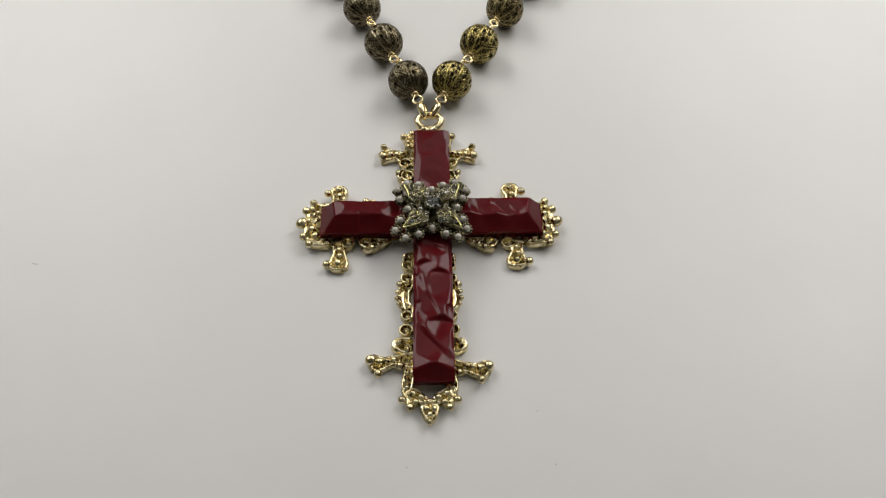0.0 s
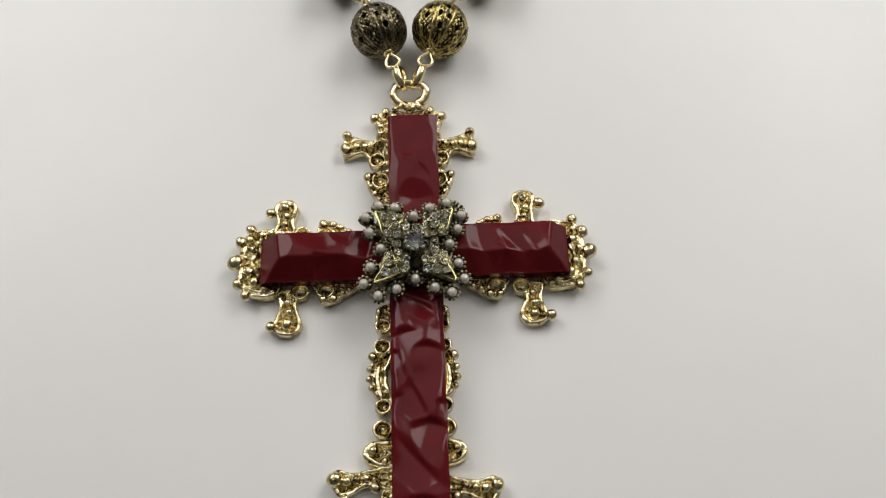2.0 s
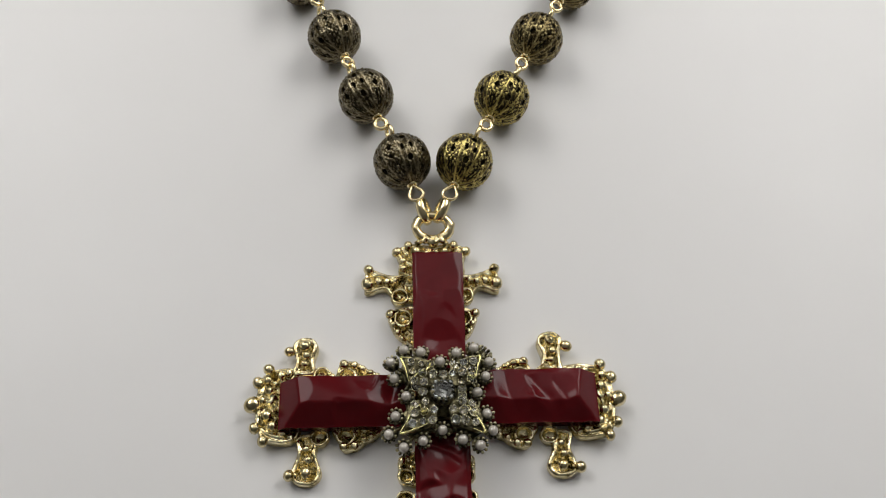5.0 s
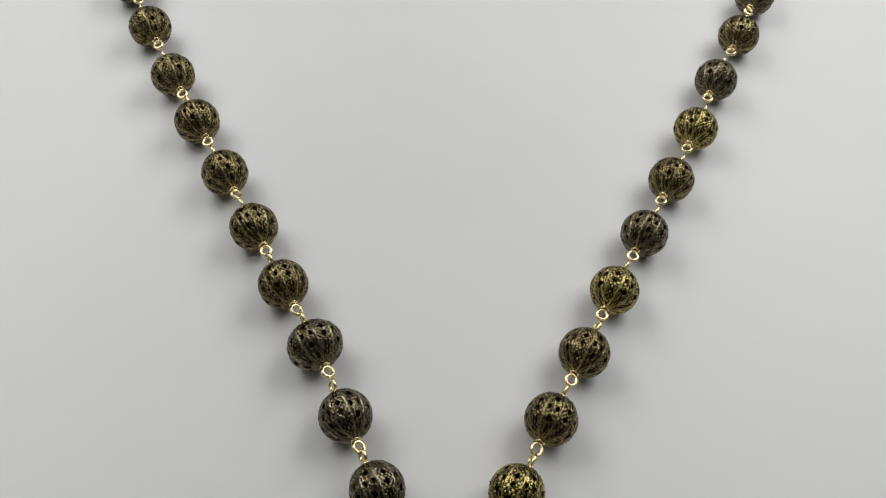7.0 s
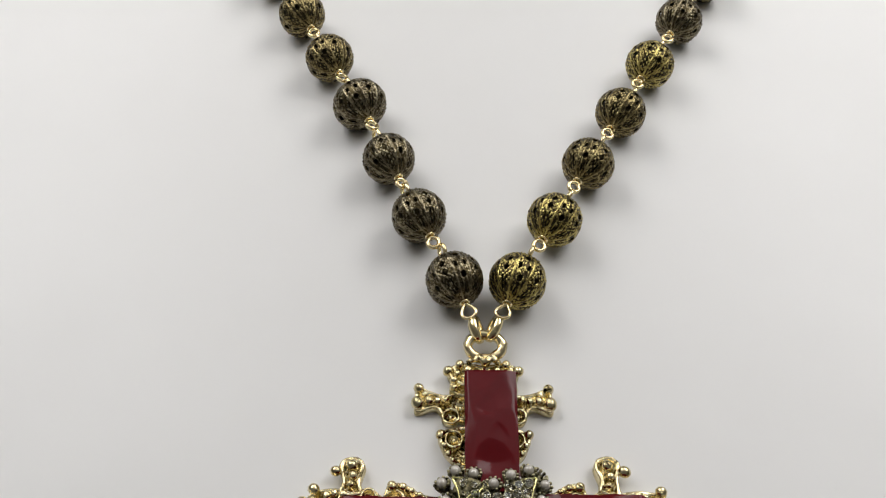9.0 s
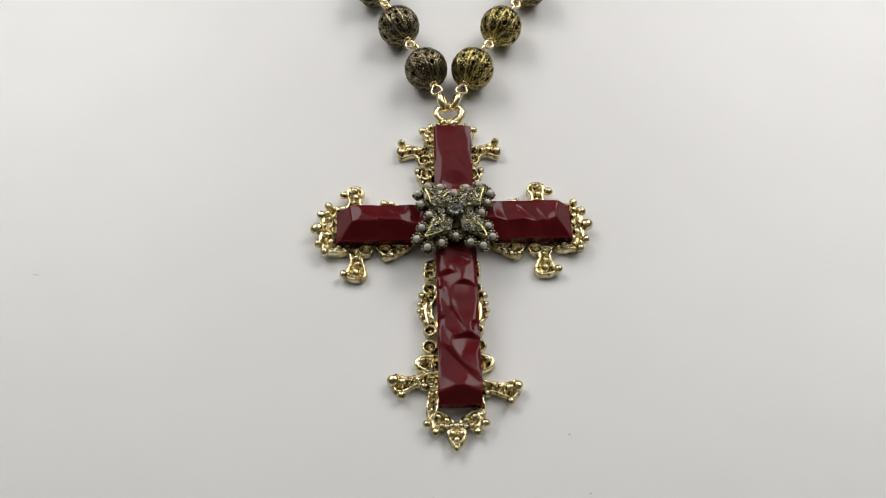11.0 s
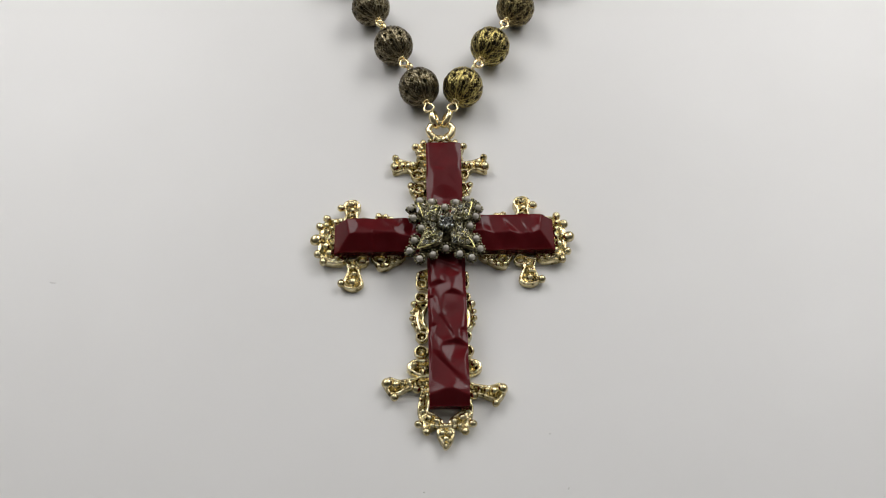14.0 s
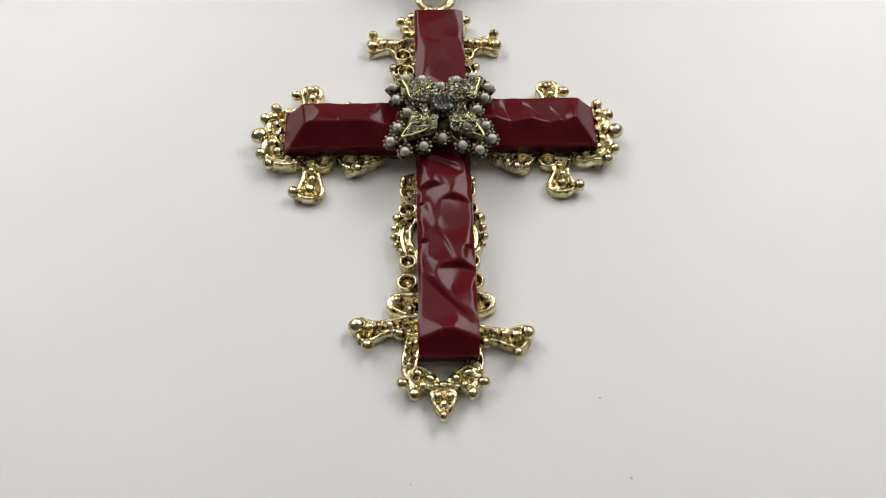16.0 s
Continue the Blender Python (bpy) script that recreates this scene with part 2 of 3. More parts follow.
def filigree(seed):
    """A hollow pierced ball round the z axis: lozenge and round holes, long slots towards the ends, rows of grains between them."""
    rng = random.Random(seed)
    nu, nv, sectors = 220, 110, 10
    turn = rng.random()

    def where(u, v):
        s = (u * sectors + turn) % 1.0 - 0.5
        k = int(u * sectors + turn) % sectors
        lat = (v - 0.5) * 180
        return s * (360 / sectors) * max(0.15, math.cos(math.radians(lat))), k, lat

    def hole(u, v):
        """u round the axis 0..1, v from end to end 0..1."""
        x, k, lat = where(u, v)
        if k % 2 == 0:
            if abs(abs(lat) - 44) < 16 and abs(abs(x) - 5.4 * (1 - abs(lat) / 110)) < 1.5:
                return True
            return abs(x) / 6.8 + abs(abs(lat) - 11) / 9.2 < 1
        if (x / 5.8) ** 2 + ((abs(lat) - 27) / 8.0) ** 2 < 1:
            return True
        if ((abs(x) - 9.5) / 3.6) ** 2 + (lat / 7.4) ** 2 < 1:
            return True
        return (x / 1.9) ** 2 + ((abs(lat) - 55) / 10.0) ** 2 < 1

    def lift(u, v):
        x, k, lat = where(u, v)
        rib = 0.2 * math.exp(-((abs(x) - 18 * max(0.15, math.cos(math.radians(lat)))) / 1.6) ** 2)
        wander = noise.noise((x * 0.09 + k * 3.1, lat * 0.09, seed)) + 0.35
        speck = noise.noise((x * 0.3 + k * 7.7, lat * 0.24, seed + 20))
        if k % 2 == 0:
            grain = (0.17 * max(0, math.cos(x * 0.62) * math.cos(lat * 0.5 + k)) + 0.10 * speck) * max(0.0, 0.75 + wander) + 0.06 * wander
        else:
            grain = (0.15 * max(0, math.cos(x * 0.66 + lat * 0.1)) * (1 if abs(lat) > 45 else 0.5) + 0.12 * speck) * max(0.0, 0.7 + wander) + 0.06 * wander
        return max(rib, grain, 0.0)

    bm = bmesh.new()
    outer, inner = {}, {}

    def vert(store, i, j, inside):
        key = (i % nu, j)
        if key not in store:
            u, v = key[0] / nu, j / nv
            r = BEAD - 0.22 + (lift(u, v) if not inside else -0.45)
            a, b = 2 * math.pi * u, (v - 0.5) * math.pi * 0.985
            store[key] = bm.verts.new((r * math.cos(b) * math.cos(a), r * math.cos(b) * math.sin(a), r * math.sin(b)))
        return store[key]

    solid = {(i, j): not hole((i + 0.5) / nu, (j + 0.5) / nv) for i in range(nu) for j in range(nv)}
    for (i, j), full in solid.items():
        if not full:
            continue
        ring = ((i, j), (i + 1, j), (i + 1, j + 1), (i, j + 1))
        o = [vert(outer, a, b, False) for a, b in ring]
        n = [vert(inner, a, b, True) for a, b in ring]
        # raised grain is rubbed bright, the ground stays black
        bm.faces.new(o).material_index = 0 if lift((i + 0.5) / nu, (j + 0.5) / nv) > 0.03 + 0.04 * rng.random() else 1
        bm.faces.new(n[::-1]).material_index = 1
        for (di, dj), (p, q) in (((0, -1), (0, 1)), ((1, 0), (1, 2)), ((0, 1), (2, 3)), ((-1, 0), (3, 0))):
            if not solid.get(((i + di) % nu, j + dj), False):
                bm.faces.new((o[q], o[p], n[p], n[q])).material_index = 1
    # an added black inner ball stands in for the shade in the hollow
    before = set(bm.faces)
    ball(bm, 0, 0, 0, BEAD - 1.5, 24, 16)
    for f in bm.faces:
        if f not in before:
            f.material_index = 1
    me = bpy.data.meshes.new("bead")
    bm.to_mesh(me)
    bm.free()
    me.transform(Matrix.Scale(MM, 4))
    me.materials.append(brass_mid)
    me.materials.append(brass_black_and_shade)
    for p in me.polygons:
        p.use_smooth = True
    return me


def eye_loop():
    """The turned wire eye that stands out of a bead's end, along z."""
    bm = bmesh.new()
    tube(bm, [(0, 0, 5.8), (0, 0, 7.2), (0, 0, 7.7)], 0.38)
    hoop(bm, (0, 0, 9.2), 1.4, 0.56, (1, 0, 0), 22, 1.12, (0, 0, 1))
    hoop(bm, (0, 0, 6.95), 0.95, 0.4, (0, 0, 1), 16)
    return finish(bm, "wire_loop", wire_gold)


def drop_eye():
    """A longer eye pulled to a point, for the two beads that carry the pendant."""
    bm = bmesh.new()
    tube(bm, [(0, 0, 5.8), (0, 0, 7.2), (0, 0.2, 7.7)], 0.42)
    tube(bm, spline([(0, -0.25, 7.3), (0, -0.9, 8.2), (0, -1.6, 9.4), (0, -1.6, 10.4), (0, -0.8, 11.1), (0, 0.0, 11.3), (0, 0.8, 11.1), (0, 1.6, 10.4), (0, 1.6, 9.4), (0, 0.9, 8.2), (0, 0.25, 7.3)], True, 4), 0.42, True)
    hoop(bm, (0, 0, 6.95), 0.95, 0.4, (0, 0, 1), 16)
    return finish(bm, "wire_loop", wire_gold)


def aligned(x, y, z, way, spin, size=(1, 1, 1)):
    q = Vector(way).to_track_quat("Z", "Y")
    return Matrix.Translation((x * MM, y * MM, z * MM)) @ q.to_matrix().to_4x4() @ Matrix.Rotation(spin, 4, "Z") @ Matrix.Diagonal((*size, 1))


def bead_chain():
    rng = random.Random(5)
    chain = new("bead_chain")
    tagged(chain, "long chain of pierced antique brass filigree beads lying on the table", "necklace")
    shells, eye, drop = [filigree(k) for k in range(4)], eye_loop(), drop_eye()
    # D: dark, M: middle, G: golden
    tones = {"D": (brass_dark, "dark tarnished pierced bead"), "M": (brass_mid, "antique brass pierced bead"), "G": (brass_gold, "brighter golden pierced bead")}
    for row, first, kinds in ((LEFT, (-6.9, 51.3), "DDDDMMMMMMDM"), (RIGHT, (2.7, 51.7), "GGMMGDMGDMDM")):
        for i, (x, y) in enumerate(row):
            before = row[i - 1] if i else first
            after = row[i + 1] if i < len(row) - 1 else (2 * x - row[i - 1][0], 2 * y - row[i - 1][1])
            if i:
                way = Vector((after[0] - before[0], after[1] - before[1], 0)).normalized()
            else:
                way = (Vector((after[0] - x, after[1] - y, 0)).normalized() + Vector((x - before[0], y - before[1], 0)).normalized()).normalized()
            spin = rng.uniform(0, 6.28)
            dented = row is LEFT and i == 3
            ob = place("bead", shells[rng.randrange(4)], chain, aligned(x, y, BEAD, way, spin, (1.09, 1.09, 0.96) if dented else (1, 1, 1)),
                       "squashed dark pierced bead" if dented else tones[kinds[i]][1])
            ob.material_slots[0].link = "OBJECT"
            ob.material_slots[0].material = tones[kinds[i]][0]
            for end in (0, math.pi):
                place("wire_loop", drop if end and not i else eye, ob, Matrix.Rotation(-spin, 4, "Z") @ Matrix.Rotation(end, 4, "X") @ Matrix.Rotation(rng.uniform(-0.35, 0.35) + (1.45 if end else 0.15), 4, "Z"))
    return chain


bead_chain()

# ---- the cross pendant ----
cross = new("cross_pendant")
cross.matrix_world = pose(-1.6 * MM, 1.9 * MM, 0, 0, 0, 1.4)
tagged(cross, "gold cross pendant with carved oxblood red stones and a pearl cluster", "pendant")
grain_mesh = finish(shared_ball(), "granule", gold)
Z_PLATE = 2.0


def granules(owner, spots, side=1, z=2.35):
    """Cast gold grains: x, y, radius each; side -1 mirrors them."""
    for x, y, r in spots:
        place("granule", grain_mesh, owner, Matrix.Translation((side * x * MM, y * MM, (z - 0.15) * MM)) @ Matrix.Rotation(x * 5, 4, "Z") @ Matrix.Diagonal((r * (1 + 0.14 * math.sin(y * 9)), r, r * 0.95, 1)))


def worn(bm, amount):
    """Uneven casting: every wall and rim wanders a little."""
    for v in bm.verts:
        v.co += amount * noise.noise_vector(v.co * 0.75) + 0.4 * amount * noise.noise_vector(v.co * 2.3)


def soft_max(a, b, k):
    """The higher of two reliefs, with a fillet of width k where they meet."""
    h = np.maximum(k - np.abs(a - b), 0) / k
    return np.maximum(a, b) + h * h * k / 4


def from_outline(x, y, pts):
    """How far inside the outline each place lies (below zero: outside), and the outline's nearest place."""
    a = np.array([(p.x, p.y) for p in pts])
    b = np.roll(a, -1, axis=0)
    best, near_x, near_y, within = np.full(x.shape, 1e9), np.zeros(x.shape), np.zeros(x.shape), np.zeros(x.shape, bool)
    for (ax, ay), (bx, by) in zip(a, b):
        dx, dy = bx - ax, by - ay
        t = np.clip(((x - ax) * dx + (y - ay) * dy) / max(dx * dx + dy * dy, 1e-9), 0, 1)
        px, py = ax + t * dx, ay + t * dy
        d = np.hypot(x - px, y - py)
        closer = d < best
        best, near_x, near_y = np.where(closer, d, best), np.where(closer, px, near_x), np.where(closer, py, near_y)
        if abs(dy) > 1e-9:
            within ^= ((ay > y) != (by > y)) & (x < dx * (y - ay) / dy + ax)
    return np.where(within, best, -best), near_x, near_y


def rough_field(x, y, scale, seed):
    """Smooth wandering heights between about -1 and 1."""
    return np.array([noise.noise((p * scale, q * scale, seed)) for p, q in zip(x.ravel(), y.ravel())]).reshape(x.shape) * 1.6


# open round cells: x, y, radius, whether a grain lies in it
CELLS = [(s * x, y, r, g or s < 0) for s in (-1, 1) for x, y, r, g in ((7.4, 25.7, 1.75, True), (6.7, 20.2, 1.85, True), (6.3, -15.6, 1.5, True), (6.5, -20.3, 1.6, True), (6.4, -33.4, 1.5, True), (6.6, -38.2, 1.75, False))]
CELLS += [(-19.1, 6.6, 1.8, False), (18.9, 6.2, 1.8, False), (-19.1, -6.6, 1.8, False), (18.8, -7.0, 1.8, False), (-24.6, 6.9, 1.7, False), (24.4, 6.5, 1.7, False), (-24.6, -6.9, 1.7, False), (24.3, -7.3, 1.7, False)]


def lobe(name, outline, side=1, spots=(), rim=0.5, z0=0.2, z1=Z_PLATE, label="", deep=1.75, spot_z=None, rows=(), strew=0.5):
    """A cast piece: a rolled rim round a sunken floor, grains rising out of it, ridges along rows, small seeds between them."""
    pts = spline([(side * x, y) for x, y in outline])
    seed = len(outline) * 7.3 + outline[0][1] + side * 3.1
    rng = random.Random(int(seed * 10))
    step = 0.2
    xs, ys = [p.x for p in pts], [p.y for p in pts]
    x, y = np.meshgrid(np.arange(min(xs) - 0.5, max(xs) + 0.5, step), np.arange(min(ys) - 0.5, max(ys) + 0.5, step), indexing="ij")
    d, near_x, near_y = from_outline(x, y, pts)
    wander = rough_field(x, y, 0.5, seed)
    w = rim * (1 + 0.3 * wander)
    top = z1 + 0.25 + 0.22 * rough_field(x, y, 0.35, seed + 5)
    floor = z1 - deep + 0.22 * rough_field(x, y, 1.1, seed + 9) + 0.5 * np.maximum(0, 1 - np.abs(rough_field(x, y, 0.7, seed + 13)) * 3)
    off = np.abs(d - w)
    rolled = np.where(off < w, top - w + np.sqrt(np.maximum(w * w - off * off, 0)), -9.0)
    z = soft_max(rolled, floor, 0.45)
    level = (z1 + 0.35 if spot_z is None else spot_z) - 0.15
    grains = [(side * gx, gy, r * 0.96, level) for gx, gy, r in spots]
    taken = [(gx, gy, r) for gx, gy, r, _ in grains]
    for _ in range(int(130 * strew)):
        gx, gy, r = rng.uniform(min(xs), max(xs)), rng.uniform(min(ys), max(ys)), rng.uniform(0.4, 0.9)
        if all(math.hypot(gx - tx, gy - ty) > 0.9 * (r + tr) for tx, ty, tr in taken):
            taken.append((gx, gy, r))
            grains.append((gx, gy, r, z1 - deep + 0.3 + rng.uniform(0, 0.7)))
    for gx, gy, r, gz in grains:
        rho = np.hypot(x - gx, y - gy)
        z = soft_max(z, np.where(rho < r, gz + np.sqrt(np.maximum(r * r - rho * rho, 0)), gz - 3.5 * (rho - r)), 0.3)
    for line in rows:
        path = spline([(side * px, py) for px, py in line], False, 24)
        rho = np.min([np.hypot(x - p.x, y - p.y) for p in path], axis=0)
        z = soft_max(z, z1 + 0.1 - 1.3 * rho ** 2, 0.3)
    for cx, cy, r, _ in CELLS:
        z = np.where(np.hypot(x - cx, y - cy) < r, np.minimum(z, 0.5), z)
    keep = d > 0
    cell = keep[:-1, :-1] | keep[1:, :-1] | keep[:-1, 1:] | keep[1:, 1:]
    used = np.zeros(x.shape, bool)
    for di in (0, 1):
        for dj in (0, 1):
            used[di:x.shape[0] - 1 + di, dj:x.shape[1] - 1 + dj] |= cell
    number = -np.ones(x.shape, int)
    number[used] = np.arange(used.sum())
    vx, vy, vz = np.where(keep, x, near_x)[used], np.where(keep, y, near_y)[used], np.where(keep, np.maximum(z, z0), z0)[used]
    verts = [(a * MM, b * MM, c * MM) for a, b, c in zip(vx.tolist(), vy.tolist(), vz.tolist())]
    i, j = np.nonzero(cell)
    faces = np.stack([number[i, j], number[i + 1, j], number[i + 1, j + 1], number[i, j + 1]], axis=1).tolist()
    base = len(verts)
    verts += [(p.x * MM, p.y * MM, z0 * MM) for p in pts]
    faces.append(list(range(base, base + len(pts))))
    me = bpy.data.meshes.new(name)
    me.from_pydata(verts, [], faces)
    me.materials.append(gold)
    me.shade_smooth()
    ob = tagged(new(name, me), label)
    ob.parent = cross
    granules(ob, spots, side, level + 0.15)
    return ob


def ring_cup(x, y, r, seed=True):
    """An open round cell: a thick turned wall with a rolled lip, and a grain at its bottom."""
    bm = bmesh.new()
    n, top = 24, Z_PLATE + 0.35
    shape = ((r + 0.2, 0.2), (r + 0.34, 0.9), (r + 0.36, top - 0.3), (r + 0.22, top), (r - 0.02, top + 0.1), (r - 0.26, top), (r - 0.36, top - 0.3), (r - 0.42, 1.2), (r - 0.6, 0.85), (0.1, 0.7))
    rings = [[bm.verts.new((x + q * math.cos(2 * math.pi * k / n) * 1.04, y + q * math.sin(2 * math.pi * k / n), z)) for k in range(n)] for q, z in shape]
    for one, two in zip(rings, rings[1:]):
        for k in range(n):
            bm.faces.new((one[k], one[(k + 1) % n], two[(k + 1) % n], two[k]))
    bm.faces.new(rings[-1])
    bm.faces.new(rings[0][::-1])
    worn(bm, 0.2)
    cup = part("ring_cell", bm, gold, cross)
    if seed:
        granules(cup, [(x + 0.12, y - 0.1, r * 0.42)], 1, 1.45)


def wire(points, r=0.45, side=1, z=Z_PLATE + 0.1, name="scroll_wire"):
    bm = bmesh.new()
    pts = spline([(side * x, y, z) for x, y in points], False, 6)
    tube(bm, pts, r, False, 8, lambda t: 0.75 + 0.25 * math.sin(math.pi * t))
    worn(bm, 0.2)
    return part(name, bm, gold, cross)


def spine():
    """The cast bed under the stones."""
    bm = bmesh.new()
    for x0, y0, x1, y1 in ((-4.4, -55, 6.6, 33.5), (-32, -4.8, -4.4, 5.2), (6.6, -4.8, 33.2, 5.2)):
        box(bm, x0, y0, 0, x1, y1, 3.2)
    bmesh.ops.bevel(bm, geom=bm.edges[:], offset=0.4, segments=1, affect="EDGES")
    return part("stone_bed", bm, gold, cross, smooth=False)


spine()
for x, y, r, grain in CELLS:
    ring_cup(x, y, r, grain)
for side in (-1, 1):
    # arm ends: a scalloped crest with grains on its rim
    e = 1.1 if side > 0 else 0.5
    lobe("arm_crest", [(30, 7.8), (34.8 + e, 8.0), (37.4 + e, 5.4), (38.0 + e, 0.2), (37.6 + e, -5.0), (35.2 + e, -7.8), (30, -7.6), (32.4, 0)], side,
         [(35.5 + e, 8.1, 1.35), (37.6 + e, 5.1, 1.3), (38.6 + e, 0.2, 1.75), (37.9 + e, -5.0, 1.3), (36.0 + e, -7.9, 1.3), (33.2, 6.7, 0.95), (35.6 + e, 5.7, 0.95), (35.2 + e, 3.2, 1.1), (36.6 + e, 1.2, 0.8),
          (35.4 + e, -2.2, 1.2), (34.2 + e, -4.6, 1.15), (32.4, -6.2, 0.8)],
         rim=0.45, z1=2.7, spot_z=3.1, strew=1.0, rows=([(36.6 + e, 4.4), (36.8 + e, 2.0), (35.0 + e, 1.0), (34.2 + e, 2.6)], [(37.0 + e, -0.8), (37.2 + e, -3.6), (35.6 + e, -5.9), (32.6, -7.0)]))
    # fork on the upper arm
    lobe("fork_lobe", [(2.8, 31.0), (9.5, 31.2), (13.4, 32.6), (15.4, 32.8), (15.4, 30.0), (15.6, 27.2), (14.3, 26.6), (11.0, 27.6), (8.6, 25.6), (2.8, 24.6)], side,
         [(14.6, 32.5, 1.25), (14.8, 28.8, 1.5), (12.3, 29.5, 1.0), (10.3, 29.4, 0.9), (8.5, 29.7, 0.8)], strew=0.25, rows=([(9.0, 30.9), (11.5, 31.3), (13.4, 31.2)],))
    lobe("corner_leaf", [(2.8, 22.8), (8.6, 22.4), (10.2, 21.0), (9.6, 18.6), (7.8, 15.6), (2.8, 12.5)], side, [(9.6, 21.2, 1.1), (8.9, 18.7, 0.8), (7.9, 16.8, 0.8), (6.9, 15.2, 0.7)], strew=0.3)
    # crest of the upper arm
    lobe("head_scroll", [(2.8, 38.2), (7.0, 38.6), (8.2, 36.8), (7.6, 34.4), (7.4, 31.4), (2.8, 30.8)], side, [(8.0, 36.9, 1.35), (6.7, 34.6, 0.95), (6.6, 32.6, 0.9), (5.8, 36.4, 0.7)], z1=2.2, strew=0.3,
         rows=([(5.4, 37.8), (6.7, 37.2), (7.2, 35.4)],))
    # lower arm, from the cluster down
    lobe("side_knot", [(2.6, -10.5), (7.4, -11.2), (8.2, -13.4), (7.2, -16.6), (2.6, -17.4)], side, [(7.2, -12.4, 0.85), (7.5, -14.2, 0.6)], strew=0.5)
    lobe("side_leaf", [(4, -21), (8.0, -21.6), (9.2, -24.4), (9.3, -28.0), (8.0, -31.4), (4, -32.6), (5.6, -27)], side,
         [(8.6, -22.7, 1.2), (9.2, -25.3, 0.85), (9.4, -27.5, 0.85), (8.9, -29.5, 0.8)], strew=0.3, rows=([(7.2, -24.6), (7.5, -27.6), (6.8, -31.0)], [(8.1, -25.4), (8.4, -28.0), (7.6, -31.0)]))
    lobe("curl_lobe", [(2.6, -40.8), (7.6, -40.4), (10.2, -41.4), (10.9, -43.6), (9.4, -45.4), (6.4, -46.2), (2.6, -46.4)], side, [(8.4, -42.6, 1.1), (6.0, -44.8, 0.85)], rim=0.7, deep=1.9, strew=0.0)
    d = -1.4 if side > 0 else 0.8
    lobe("fleur_lobe", [(2.8, -46.4 + d / 2), (8.6, -46.9 + d), (12.6, -47.6 + d), (15.8, -46.9 + d), (17.5, -48.2 + d), (17.2, -50.2 + d), (15.4, -52.4 + d), (12.8, -52.0 + d), (9.4, -50.6 + d), (2.8, -51.2)], side,
         [(x, y + d, r) for x, y, r in ((16.4, -48.9, 1.6), (14.0, -49.4, 1.05), (11.9, -49.2, 1.0), (9.9, -48.9, 0.9), (14.3, -53.2, 1.25), (8.1, -50.9, 1.2))], strew=0.35,
         rows=([(6.0, -50.0 + d), (8.6, -50.2 + d), (11.4, -51.0 + d)],))
    lobe("foot_side", [(3.4, -50.0), (6.6, -50.4), (7.6, -53.6), (7.9, -56.6), (7.0, -59.8), (5.0, -59.0), (4.4, -56)], side, [(6.0, -52.4, 0.8), (6.2, -54.6, 0.85), (6.2, -56.8, 0.8)], strew=0.2, deep=0.8)
    lobe("foot_lobe", [(2.0, -58.2), (4.6, -56.6), (6.8, -58.2), (6.6, -61.4), (4.8, -62.6), (2.6, -61.6), (0.6, -62.4), (0.6, -59.8)], side,
         [(7.5, -60.6, 1.15), (5.4, -62.8, 1.15), (4.7, -58.8, 1.2), (3.9, -61.2, 0.9), (2.4, -59.8, 1.05), (1.2, -61.2, 0.7)], strew=0.3, rows=([(6.4, -57.8), (5.9, -60.2), (3.6, -61.9)],))

# buds on the arms: where each stands, which way it points, where its side grain sits
for x, y, up, length, out in ((-28.3, 7.0, 1, 8.6, -1), (26.0, 7.0, 1, 9.2, 1), (-27.2, -6.6, -1, 10.4, -1), (26.7, -6.4, -1, 9.9, 1)):
    f = 1.28 if up < 0 else 1.12
    bud = lobe("bud_lobe", [(x - 2.4, y), (x - 2.0, y + up * length * 0.36), (x - 2.6 * f, y + up * length * 0.74), (x - 1.6 * f, y + up * length * 0.97),
                            (x + 1.0 * f, y + up * length), (x + 2.5 * f, y + up * length * 0.78), (x + 2.0, y + up * length * 0.38), (x + 2.4, y)], 1,
               [(x - 0.1, y + up * length * 0.76, 1.2), (x + 0.3, y + up * length * 0.5, 0.95), (x - 0.1, y + up * length * 0.27, 0.8)], z1=2.0 if up < 0 else 2.7, rim=0.55, strew=0.25)
    granules(bud, [(x + out * (2.2 + 1.1 * f), y + up * length * (0.62 if up > 0 else 0.8), 1.3)], 1, 2.1 if up < 0 else 2.8)
    wire([(x + 1.8 * out, y + up * length * (0.6 if up > 0 else 0.78)), (x + 3.4 * out, y + up * length * (0.62 if up > 0 else 0.8))], 0.7, 1, 1.7 if up < 0 else 2.4)

